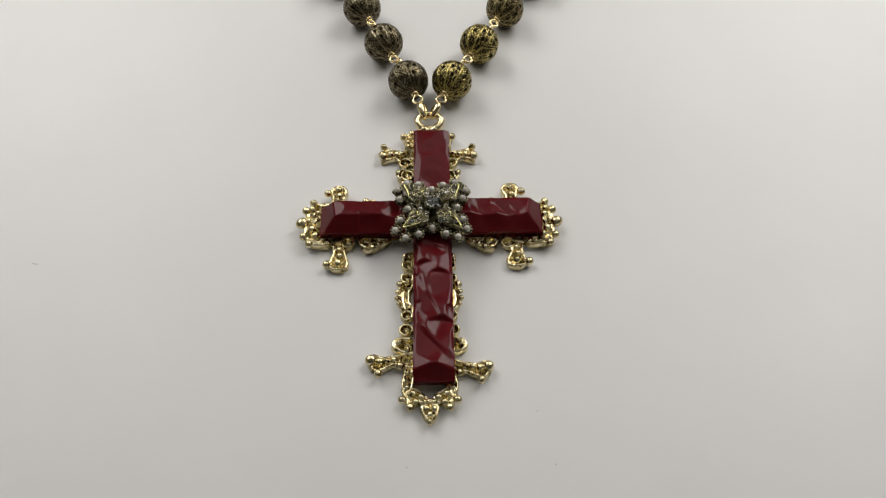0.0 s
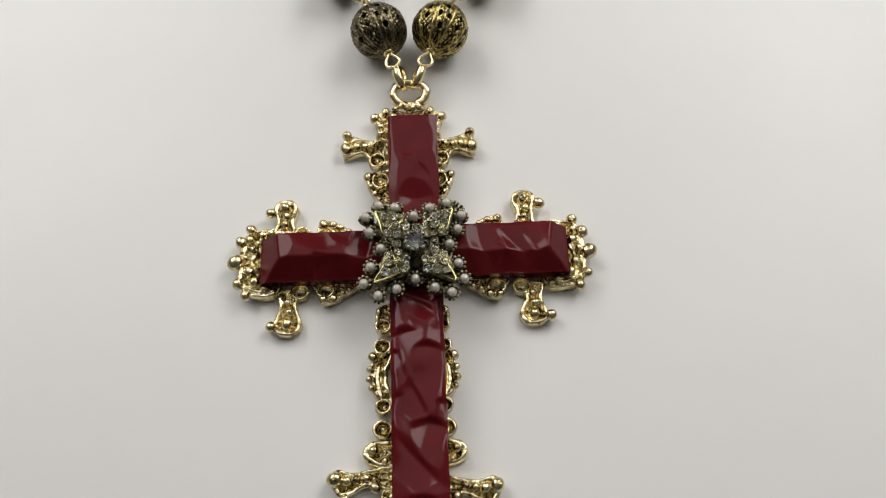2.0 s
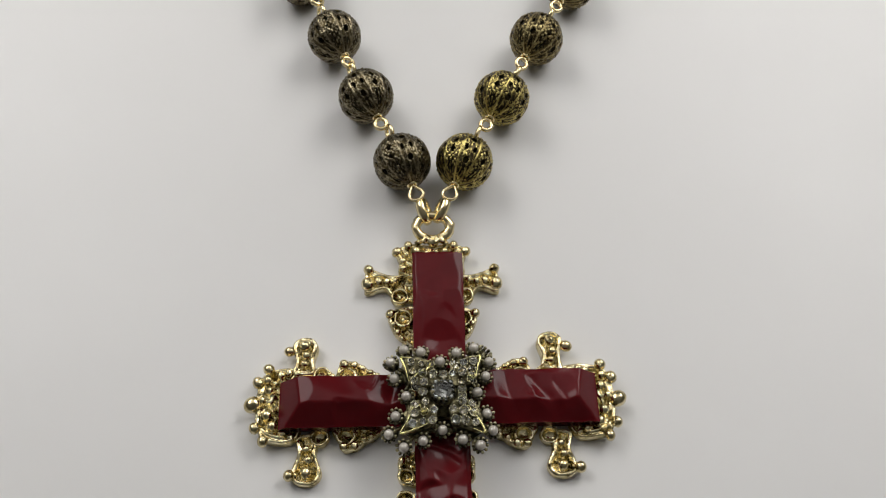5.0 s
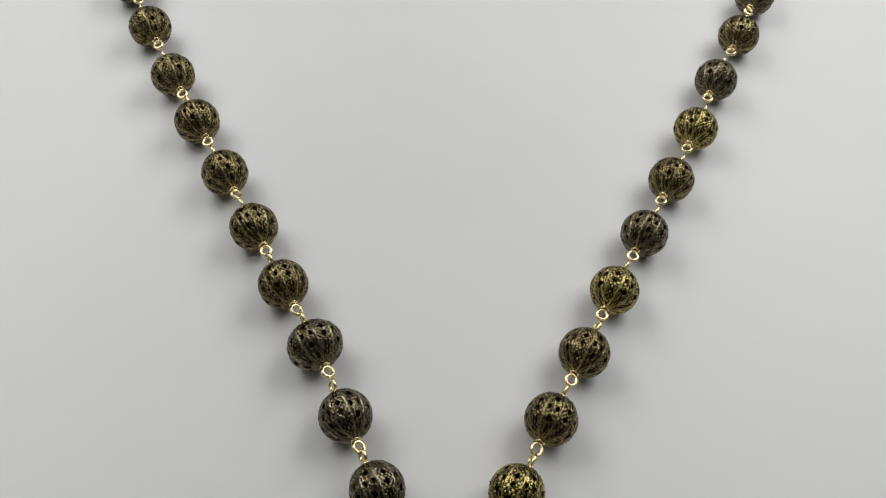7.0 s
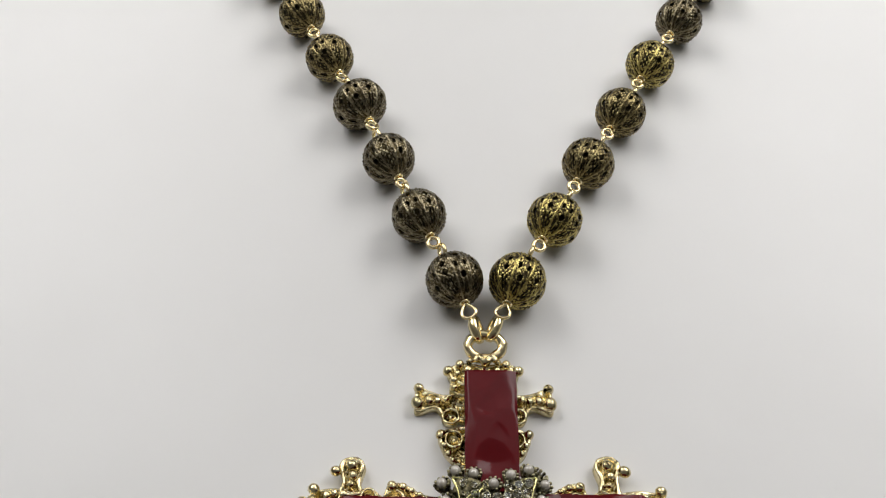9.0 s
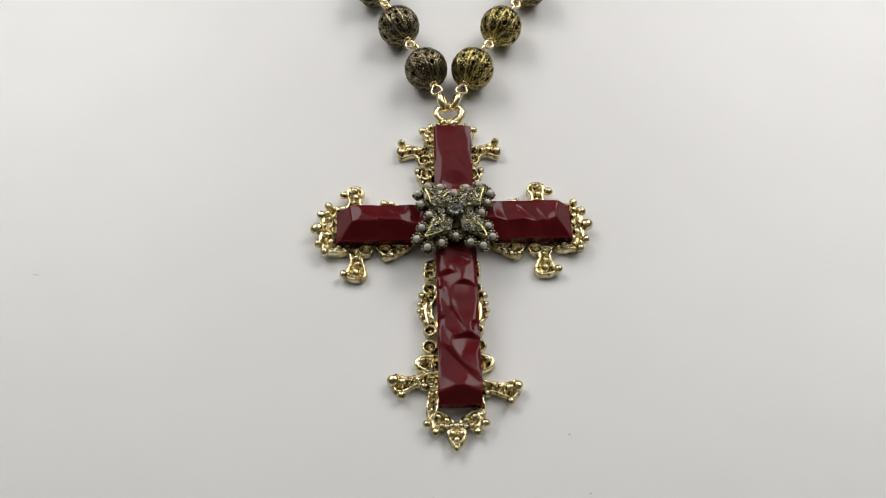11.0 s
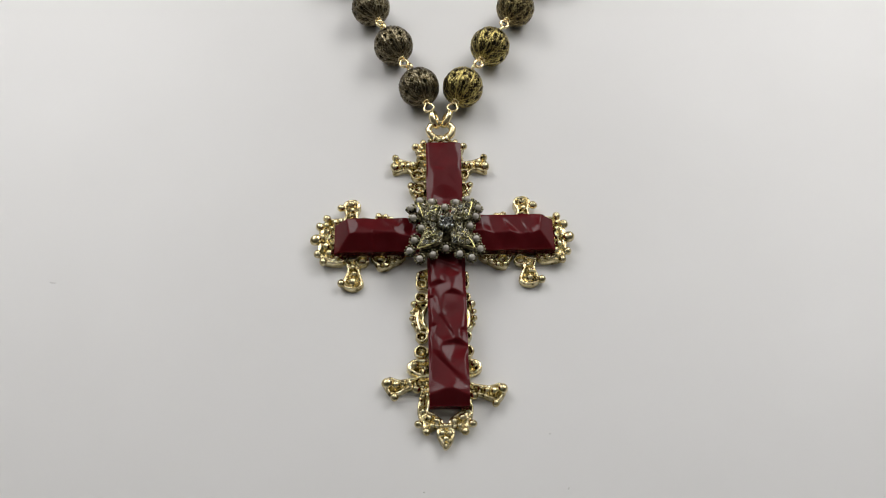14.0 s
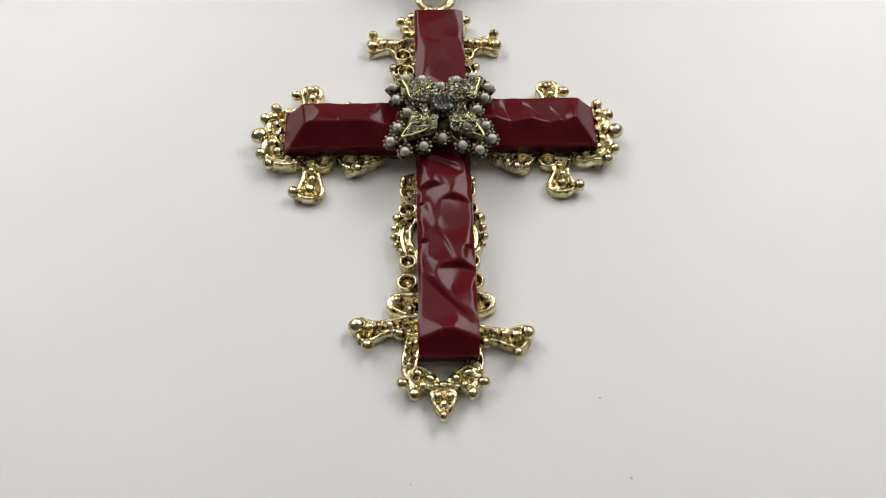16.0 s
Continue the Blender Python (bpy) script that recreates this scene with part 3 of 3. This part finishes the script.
# pairs of cells and small leaves between buds and cluster
for x, y, up in ((-18.2, 6.6, 1), (18.0, 6.2, 1), (-18.2, -6.6, -1), (17.9, -7.0, -1)):
    s = 1 if x > 0 else -1
    if up > 0:
        lobe("corner_leaf", [(s * 20.8, 5.0), (s * 21.0, 9.0), (s * 19.4, 10.2), (s * 17.0, 9.9), (s * 14.5, 8.4), (s * 11.8, 7.0), (s * 11.4, 5.0)], 1,
             [(s * 19.7, 9.2, 1.1), (s * 17.5, 9.0, 1.0), (s * 15.6, 8.2, 0.8), (s * 13.9, 7.3, 0.7), (s * 12.4, 6.6, 0.6)], strew=0.2, spot_z=2.5)
    else:
        lobe("corner_leaf", [(s * 21.6, -5.0), (s * 20.8, -7.8), (s * 19.6, -9.9), (s * 17.0, -9.8), (s * 14.6, -8.2), (s * 12.6, -7.2), (s * 11.8, -5.0)], 1,
             [(s * 19.4, -9.1, 1.05), (s * 17.2, -9.0, 1.05), (s * 15.2, -7.7, 0.8), (s * 13.6, -7.0, 0.75)], strew=0.2, spot_z=2.5)

# scrolls that run along the arms from the crests to the cells
for s in (-1, 1):
    lobe("arm_scroll", [(s * 21.8, 4.6), (s * 22.4, 7.6), (s * 24.6, 8.5), (s * 27.6, 8.0), (s * 30.4, 8.6), (s * 33.4, 8.4), (s * 34.0, 5.0), (s * 28, 4.4)], 1,
         [(s * 29.9, 7.2, 0.9), (s * 31.8, 7.4, 0.95), (s * 33.2, 6.2, 0.8), (s * 22.3, 6.4, 0.7)], z1=2.3, strew=0.5, rows=([(s * 28.6, 6.0), (s * 30.6, 5.6), (s * 32.6, 6.6)],))
    lobe("arm_scroll", [(s * 29.0, -4.6), (s * 29.6, -7.2), (s * 31.6, -8.0), (s * 33.6, -7.0), (s * 33.4, -4.8)], 1, [(s * 30.9, -6.8, 0.8), (s * 32.4, -6.2, 0.7)], strew=0.3)

# head: grains along the top and the tongue that carries the ring
lobe("head_lobe", [(-7.2, 34.6), (-7.0, 37.6), (-4.6, 39.4), (0, 38.8), (4.6, 39.4), (7.0, 37.6), (7.2, 34.6), (0, 32)], 1,
     [(-5.4, 38.6, 1.05), (-3.4, 37.2, 1.0), (-1.0, 36.6, 0.7), (1.2, 36.9, 0.7), (3.2, 37.0, 1.0), (5.3, 38.6, 1.05)], spot_z=2.6, strew=0.3)
wire([(-1.9, 38.9), (-0.9, 39.9), (0.5, 38.6), (1.8, 39.9), (2.9, 38.9)], 0.95, 1, 3.6, "bail_strap")
wire([(-3.6, 39.0), (-1.4, 40.5), (0.2, 39.6), (1.6, 40.5), (3.8, 39.0)], 0.8, 1, 2.4)
# foot: the pointed tip
lobe("tip_lobe", [(-2.5, -62.2), (0, -61.4), (2.4, -62.2), (2.3, -64.4), (0.8, -66.9), (-0.8, -66.9), (-2.3, -64.4)], 1, [(-1.0, -63.3, 0.9), (1.0, -63.3, 0.9), (0, -65.0, 0.9), (-0.1, -67.3, 1.0), (0, -61.2, 1.0)], spot_z=2.4, strew=0.0, rim=0.5)


def bail():
    bm = bmesh.new()
    hoop(bm, (0.55, 42.8, 3.7), 2.85, 1.15, (0, -0.25, 0.97), 36, 1.4)
    worn(bm, 0.34)
    part("hanging_ring", bm, wire_gold, cross, "uneven cast gold ring")
    for x, y, way, axis in ((-1.5, 46.2, (-0.27, 1, 0.42), (1, 0.1, 0.5)), (2.6, 46.5, (0.48, 1, 0.42), (-1, 0.3, 0.5))):
        bm = bmesh.new()
        hoop(bm, (x, y + 0.3, 5.0), 1.45, 1.22, axis, 24, 1.6, way)
        worn(bm, 0.12)
        part("jump_ring", bm, wire_gold, cross)


bail()


# ---- carved stones ----
def stone(name, x0, y0, x1, y1, z0, planes, cuts, label, edge=0.3, polish=6, crown=0.02, carve=1.0):
    """A block ground to flat facets, its face carved by gouges.
    planes: x, y, height there and the slopes along x and y; the first is the face, the lowest one counts.
    cuts: x, y of a gouge's steep head, its heading, length, half width, depth, bend and the width of the head's wall."""
    step = 0.16
    nx, ny = int((x1 - x0) / step), int((y1 - y0) / step)
    x, y = np.meshgrid(np.linspace(x0, x1, nx + 1), np.linspace(y0, y1, ny + 1), indexing="ij")
    heights = [h + gx * (x - px) + gy * (y - py) for px, py, h, gx, gy in planes]
    across = x - (x0 + x1) / 2 if x1 - x0 < y1 - y0 else y - (y0 + y1) / 2
    heights[0] += 0.36 * rough_field(x, y, 0.16, x0) - crown * across ** 2
    heights[1] += 0.16 * rough_field(x, y, 0.2, x0 + 4)
    carved = np.zeros_like(x)
    for cx, cy, heading, length, half, depth, bend, wall in cuts:
        a = math.radians(heading)
        p = (x - cx) * math.cos(a) + (y - cy) * math.sin(a)
        q = -(x - cx) * math.sin(a) + (y - cy) * math.cos(a)
        p = p + bend * q * q / half
        depth = depth * carve
        cut = depth * (1 - p / length) - depth * (q / half) ** 2
        carved = np.maximum(carved, np.where(p > 0, cut, cut * np.clip(1 + p / wall, 0, 1) ** 1.4))
    h = np.minimum(heights[0] - carved, np.min(heights, axis=0) - 0.55 * carved)
    for _ in range(polish):
        e = np.pad(h, 1, mode="edge")
        h = (e[:-2, 1:-1] + e[2:, 1:-1] + e[1:-1, :-2] + e[1:-1, 2:] + 2 * h) / 6
    h = np.clip(h, 0.3, None)
    # hand ground edges: the long sides wander a little
    if x1 - x0 < y1 - y0:
        x = x + (x - (x0 + x1) / 2) / (x1 - x0) * 2 * (0.22 * np.sin(0.47 * y + 0.6) + 0.12 * np.sin(1.35 * y)) * edge
    else:
        y = y + (y - (y0 + y1) / 2) / (y1 - y0) * 2 * (0.2 * np.sin(0.5 * x + 0.6) + 0.12 * np.sin(1.3 * x)) * edge
    bm = bmesh.new()
    grid = [[bm.verts.new((x[i, j], y[i, j], z0 + h[i, j])) for j in range(ny + 1)] for i in range(nx + 1)]
    for i in range(nx):
        for j in range(ny):
            bm.faces.new((grid[i][j], grid[i + 1][j], grid[i + 1][j + 1], grid[i][j + 1]))
    rim = [grid[i][0] for i in range(nx + 1)] + [grid[nx][j] for j in range(1, ny + 1)] + [grid[i][ny] for i in range(nx - 1, -1, -1)] + [grid[0][j] for j in range(ny - 1, 0, -1)]
    low = [bm.verts.new((v.co.x, v.co.y, z0)) for v in rim]
    rim = [bm.verts.new(v.co) for v in rim]
    for i in range(len(rim)):
        j = (i + 1) % len(rim)
        bm.faces.new((rim[i], low[i], low[j], rim[j]))
    bm.faces.new(low)
    return part(name, bm, red_stone, cross, label)


stone("stone", -4.5, 6.6, 6.8, 33.2, 3.2,
      [(1, 20, 6.2, 0, 0.06), (1, 28.5, 6.65, 0.05, 0.0), (-3.4, 26, 6.5, 0.36, 0.14), (2.4, 25.3, 6.5, -0.12, 0.17), (4.9, 20, 6.1, -0.42, 0.03), (1, 33.1, 6.3, 0, -1.6), (-4.5, 20, 5.0, 2.0, 0.05), (6.8, 20, 5.0, -2.0, 0.05)],
      [(-0.2, 23.4, 70, 4.2, 2.4, 0.42, -0.2, 1.4), (1.4, 12.6, 90, 5.0, 4.0, 1.3, -0.3, 3.2), (3.6, 19.2, 215, 4, 2.2, 0.3, -0.2, 0.8)],
      "smooth cut oxblood stone of the upper arm", 0.2)
stone("stone", -33.2, -5.9, -4.6, 4.5, 3.0,
      [(-20, -1.4, 6.5, 0, -0.09), (-20, -1.4, 6.5, 0.0, 0.86), (-28.0, 0, 6.5, 1.0, 0), (-25.4, 4.5, 6.0, 0.2, -0.13), (-20, 4.5, 5.3, 0, -2.0)],
      [(-21.0, -3.0, 0, 8, 2.6, 1.0, -0.1, 0.6), (-9.0, 0.4, 172, 6, 4.8, 1.3, -0.15, 3.0), (-13.2, 2.6, 160, 4.5, 2.2, 0.75, -0.1, 0.9)],
      "carved oxblood stone of a side arm", 0.35)
stone("stone", 6.9, -5.7, 34.8, 5.3, 3.0,
      [(20, -1.2, 6.5, 0, -0.07), (20, -1.2, 6.5, 0, 0.84), (30.3, 0, 6.3, -0.95, 0), (20, 5.3, 5.3, 0, -2.0)],
      [(15.6, 0.0, 18, 5, 5.8, 1.35, -0.28, 3.0), (23.0, 0.1, 42, 4.5, 5.2, 1.2, -0.08, 2.5), (26.4, 0.4, 40, 4, 4.2, 0.9, -0.05, 1.9), (18.9, 0.3, 62, 3, 2.0, 0.6, 0, 0.8)],
      "carved oxblood stone of a side arm", 0.35)
stone("stone", -4.5, -56.6, 6.8, -6.6, 3.0,
      [(1.15, -30, 6.3, 0, 0), (1.15, -52.7, 6.2, 0, 1.05), (1.15, -52.7, 6.3, 0.3, 0.09), (1.15, -52.7, 6.3, -0.3, 0.09), (-4.5, -30, 4.7, 1.1, 0), (6.8, -30, 4.7, -1.1, 0), (1.15, -9.6, 6.2, 0, -0.9)],
      [(-1.4, -19.2, 282, 10, 3.8, 1.4, -0.25, 1.2), (2.9, -22.5, 268, 16, 4.0, 1.5, -0.4, 1.1), (1.0, -33.6, 204, 7, 4.6, 1.3, -0.1, 1.5), (3.5, -38.5, 266, 13, 4.2, 1.7, -0.42, 1.2),
       (0.9, -46.2, 221, 9, 8.0, 1.6, 0.0, 1.9), (-3.4, -33.0, 283, 9, 2.6, 0.9, -0.2, 0.8), (6.3, -34.5, 262, 6, 2.0, 0.8, -0.3, 0.8), (1.9, -12.9, 238, 6, 4.2, 1.2, -0.25, 1.1), (1.6, -10.6, 62, 4, 3.6, 1.2, -0.2, 2.4), (0.6, -18.0, 28, 2.4, 3.2, 0.9, -0.2, 1.6), (1.5, -36.2, 48, 2.2, 2.0, 0.9, 0, 1.6), (-3.6, -23.6, 285, 8, 2.2, 0.9, -0.2, 0.7)],
      "deeply carved long oxblood stone of the lower arm", polish=9, crown=0.03, carve=0.78)


# ---- the pearl cluster ----
def cluster():
    cx, cy, lift = 1.4, -1.2, 1.6
    hub = new("pearl_cluster")
    hub.parent = cross
    hub.location = (cx * MM, cy * MM, lift * MM)
    tagged(hub, "cluster of seed pearls and pale rhinestones in tarnished settings")
    bm = bmesh.new()
    for k in range(4):
        a = math.radians(45 + 90 * k)
        c, s = math.cos(a), math.sin(a)
        outline = spline([(r * math.cos(a + d), r * math.sin(a + d)) for r, d in ((3, -0.5), (8, -0.45), (10.4, -0.2), (11.0, 0), (10.4, 0.2), (8, 0.45), (3, 0.5))])
        slab(bm, outline, 8.1, 8.8)
    hoop(bm, (0, 0, 8.6), 7.6, 0.45, n=40)
    for x, y in ((-8.0, 10.1), (6.8, 10.3), (9.9, 7.1), (10.0, -7.7), (7.3, -10.7), (-8.2, -10.9), (-11.2, -8.1), (-10.8, 7.4)):
        tube(bm, [(x * 0.6, y * 0.6, 8.6), (x, y, 8.3)], 0.45, False, 6)
    box(bm, -4.4, -4.4, 1.5, 4.4, 4.4, 9.4)
    part("cluster_base", bm, leaf_brass, hub)
    bm = bmesh.new()
    slab(bm, spline([(1.4 * math.cos(t * math.pi / 4), 1.4 * math.sin(t * math.pi / 4)) for t in range(8)], True, 2), -1.6, -0.6)
    for k in range(10):
        a = 2 * math.pi * k / 10
        tube(bm, [(1.0 * math.cos(a), 1.0 * math.sin(a), -1.3), (1.35 * math.cos(a), 1.35 * math.sin(a), -0.7), (1.48 * math.cos(a), 1.48 * math.sin(a), -0.2)], 0.34, False, 6)
        ball(bm, 1.52 * math.cos(a), 1.52 * math.sin(a), -0.05, 0.38, 8, 6)
    cup = finish(bm, "pearl_cup", cup_metal)
    bm = bmesh.new()
    ball(bm, 0, 0, 0, 1.07, 20, 14)
    pearl = finish(bm, "pearl", pearl_white)
    spots = [(-8.0, 10.1), (-4.4, 9.5), (-0.4, 7.3), (3.1, 9.2), (6.8, 10.3), (9.9, 7.1), (9.0, 3.9), (7.2, 0.4), (8.9, -4.2), (10.0, -7.7), (7.3, -10.7), (3.8, -9.5), (-0.3, -7.5), (-4.3, -9.6),
             (-8.2, -10.9), (-11.2, -8.1), (-9.8, -4.4), (-7.6, -0.2), (-10.0, 3.7), (-10.8, 7.4)]
    rng = random.Random(3)
    for x, y in spots:
        z = 10.2 - 0.045 * math.hypot(x, y)
        lean = Matrix.Rotation(rng.uniform(-0.1, 0.1), 4, "X") @ Matrix.Rotation(math.atan2(x, 20) * 0.8, 4, "Y") @ Matrix.Rotation(-math.atan2(y, 20) * 0.8, 4, "X")
        m = Matrix.Translation((x * MM, y * MM, z * MM)) @ lean
        place("pearl_cup", cup, hub, m @ Matrix.Rotation(rng.uniform(0, 1), 4, "Z"))
        place("pearl", pearl, hub, m)

    place("pearl_cup", cup, hub, Matrix.Translation((9.4 * MM, 9.9 * MM, 8.9 * MM)) @ Matrix.Rotation(0.9, 4, (-0.6, 0.7, 0)), "small dark empty cup")

    def rhinestone(r, n, mat, name="rhinestone"):
        """A brilliant: flat table, sloped crown, pointed back."""
        bm = bmesh.new()
        rings = [[bm.verts.new((rad * r * math.cos(2 * math.pi * (k + off) / n), rad * r * math.sin(2 * math.pi * (k + off) / n), z * r)) for k in range(n)]
                 for rad, z, off in ((0.48, 0.52, 0), (0.86, 0.27, 0.5), (1.0, 0.0, 0))]
        back = bm.verts.new((0, 0, -0.75 * r))
        bm.faces.new(rings[0])
        for one, two, s in ((rings[0], rings[1], 0), (rings[1], rings[2], 1)):
            for k in range(n):
                bm.faces.new((one[k], two[k], two[(k - 1) % n] if not s else one[(k + 1) % n]) if not s else (one[k], two[(k + 1) % n], two[k]))
                bm.faces.new((one[k], one[(k + 1) % n], two[k]) if not s else (one[k], one[(k + 1) % n], two[(k + 1) % n]))
        for k in range(n):
            bm.faces.new((rings[2][k], rings[2][(k + 1) % n], back))
        return finish(bm, name, mat, False)

    def setting(r, lining=foil):
        """The foil lined seat of a rhinestone with its claws."""
        bm = bmesh.new()
        n = 16
        hoop(bm, (0, 0, -0.08 * r), 1.06 * r, 0.08 * r, n=16)
        top = [bm.verts.new((1.08 * r * math.cos(2 * math.pi * k / n), 1.08 * r * math.sin(2 * math.pi * k / n), 0.0)) for k in range(n)]
        low = bm.verts.new((0, 0, -0.95 * r))
        for k in range(n):
            bm.faces.new((top[k], top[(k + 1) % n], low))
        for k in range(4):
            a = math.pi / 4 + math.pi / 2 * k
            ball(bm, 1.1 * r * math.cos(a), 1.1 * r * math.sin(a), 0.1 * r, 0.27 * r, 6, 5)
        return finish(bm, "setting", lining, True)

    small, dim, seat = rhinestone(0.88, 7, crystal_glass), rhinestone(0.88, 6, smoky_glass), setting(0.86)
    big, big_seat = rhinestone(2.0, 12, smoky_glass, "centre_rhinestone"), setting(2.0, smoky_foil)
    # gilt cell walls on each leaf, partly worn away
    rims = ([[(8.1, 7.8), (7.4, 5.5), (6.5, 2.7), (5.3, 3.7)], [(8.1, 7.8), (5.6, 7.3)]],
            [[(-8.7, 7.6), (-7.7, 5.0), (-6.9, 2.4), (-5.0, 4.2), (-3.6, 4.5), (-2.4, 6.3)], [(-8.7, 7.6), (-6.4, 7.4)]],
            [[(-6.0, -2.9), (-7.5, -6.2), (-8.8, -8.6), (-6.1, -7.9), (-3.3, -6.7)], [(-4.8, -2.6), (-4.3, -4.2), (-3.0, -3.6)]],
            [[(5.0, -3.0), (6.7, -5.3), (8.2, -8.7), (5.8, -7.8)], [(5.0, -3.0), (3.6, -4.2), (4.6, -5.6), (6.2, -5.2)]])
    for k in range(4):
        a = math.radians((45, 135, 226, 314)[k])
        u, w = Vector((math.cos(a), math.sin(a), 0)), Vector((-math.sin(a), math.cos(a), 0))
        outline = [(2.6, -0.7), (4.6, -2.3), (6.6, -3.0), (11.2, 0.0), (6.6, 3.0), (4.6, 2.3), (2.6, 0.7)]
        pts = [u * d + w * e for d, e in outline]
        bm = bmesh.new()
        slab(bm, spline([(p.x, p.y) for p in pts], True, 4), 9.2, 11.6)
        worn(bm, 0.2)
        part("leaf", bm, leaf_brass, hub)
        bm = bmesh.new()
        for line in rims[k]:
            tube(bm, [p + Vector((0, 0, 0.12 * math.sin(3 * p.x))) for p in spline([(x, y, 11.9) for x, y in line], False, 4)], 0.25, False, 6, lambda t: 0.8 + 0.45 * math.sin(9 * t + k))
        part("leaf_rim", bm, leaf_gold, hub, "yellow gilt rim")
        for d, e in ((9.2, 0.0), (7.5, 1.25), (7.4, -1.2), (5.9, 2.4), (5.8, 0.1), (6.0, -2.4), (4.2, 1.3), (4.1, -1.2)):
            p = u * d + w * e
            m = Matrix.Translation((p.x * MM, p.y * MM, (12.3 - 0.016 * (d - 5.5) ** 2 - 0.06 * e * e) * MM)) @ Matrix.Rotation(rng.uniform(-0.42, 0.42), 4, "X") @ Matrix.Rotation(rng.uniform(-0.42, 0.42), 4, "Y") @ Matrix.Scale(rng.uniform(0.72, 1.12), 4)
            place("rhinestone_setting", seat, hub, m @ Matrix.Rotation(rng.uniform(0, 3), 4, "Z"))
            place("rhinestone", small if rng.random() < 0.7 else dim, hub, m)
    for x, y in ((0.2, 4.0), (3.9, 0.9), (3.9, -0.7), (-4.1, 0.4), (-5.6, 1.5)):
        m = Matrix.Translation((x * MM, y * MM, 11.0 * MM))
        place("rhinestone_setting", seat, hub, m)
        place("rhinestone", small, hub, m)
    bm = bmesh.new()
    for k in range(14):
        a = 2 * math.pi * (k + 0.5) / 14
        tube(bm, [(2.35 * math.cos(a), 2.35 * math.sin(a), 11.5), (2.35 * math.cos(a), 2.35 * math.sin(a), 12.8), (1.95 * math.cos(a), 1.95 * math.sin(a), 13.4)], 0.24, False, 6)
    hoop(bm, (0, 0, 11.3), 2.2, 0.6, n=24)
    part("centre_collar", bm, cup_metal, hub)
    m = Matrix.Translation((0, 0, 13.0 * MM)) @ Matrix.Rotation(0.08, 4, "Y")
    place("rhinestone_setting", big_seat, hub, m)
    place("centre_rhinestone", big, hub, m, "large smoky rhinestone")


cluster()


# ---- specks on the table ----
def speck(x, y, length, wide, turn):
    bm = bmesh.new()
    ball(bm, 0, 0, 0, 1, 8, 6)
    for v in bm.verts:
        v.co = Vector((v.co.x * length / 2 * (1 + 0.3 * v.co.y), v.co.y * wide / 2, max(0, v.co.z) * 0.12))
    ob = new("lint_speck", finish(bm, "lint_speck", fleck_grey))
    ob.matrix_world = pose(x * MM, y * MM, 0, 0, 0, turn)
    tagged(ob, "tiny grey lint speck on the white table", "speck", "specks on the table")


speck(-120.2, -13.1, 2.4, 0.5, -8)
speck(29.1, -60.5, 0.7, 0.5, 30)
speck(-5.9, -77.3, 0.6, 0.5, 0)
speck(33.2, -76.0, 0.7, 0.6, 60)
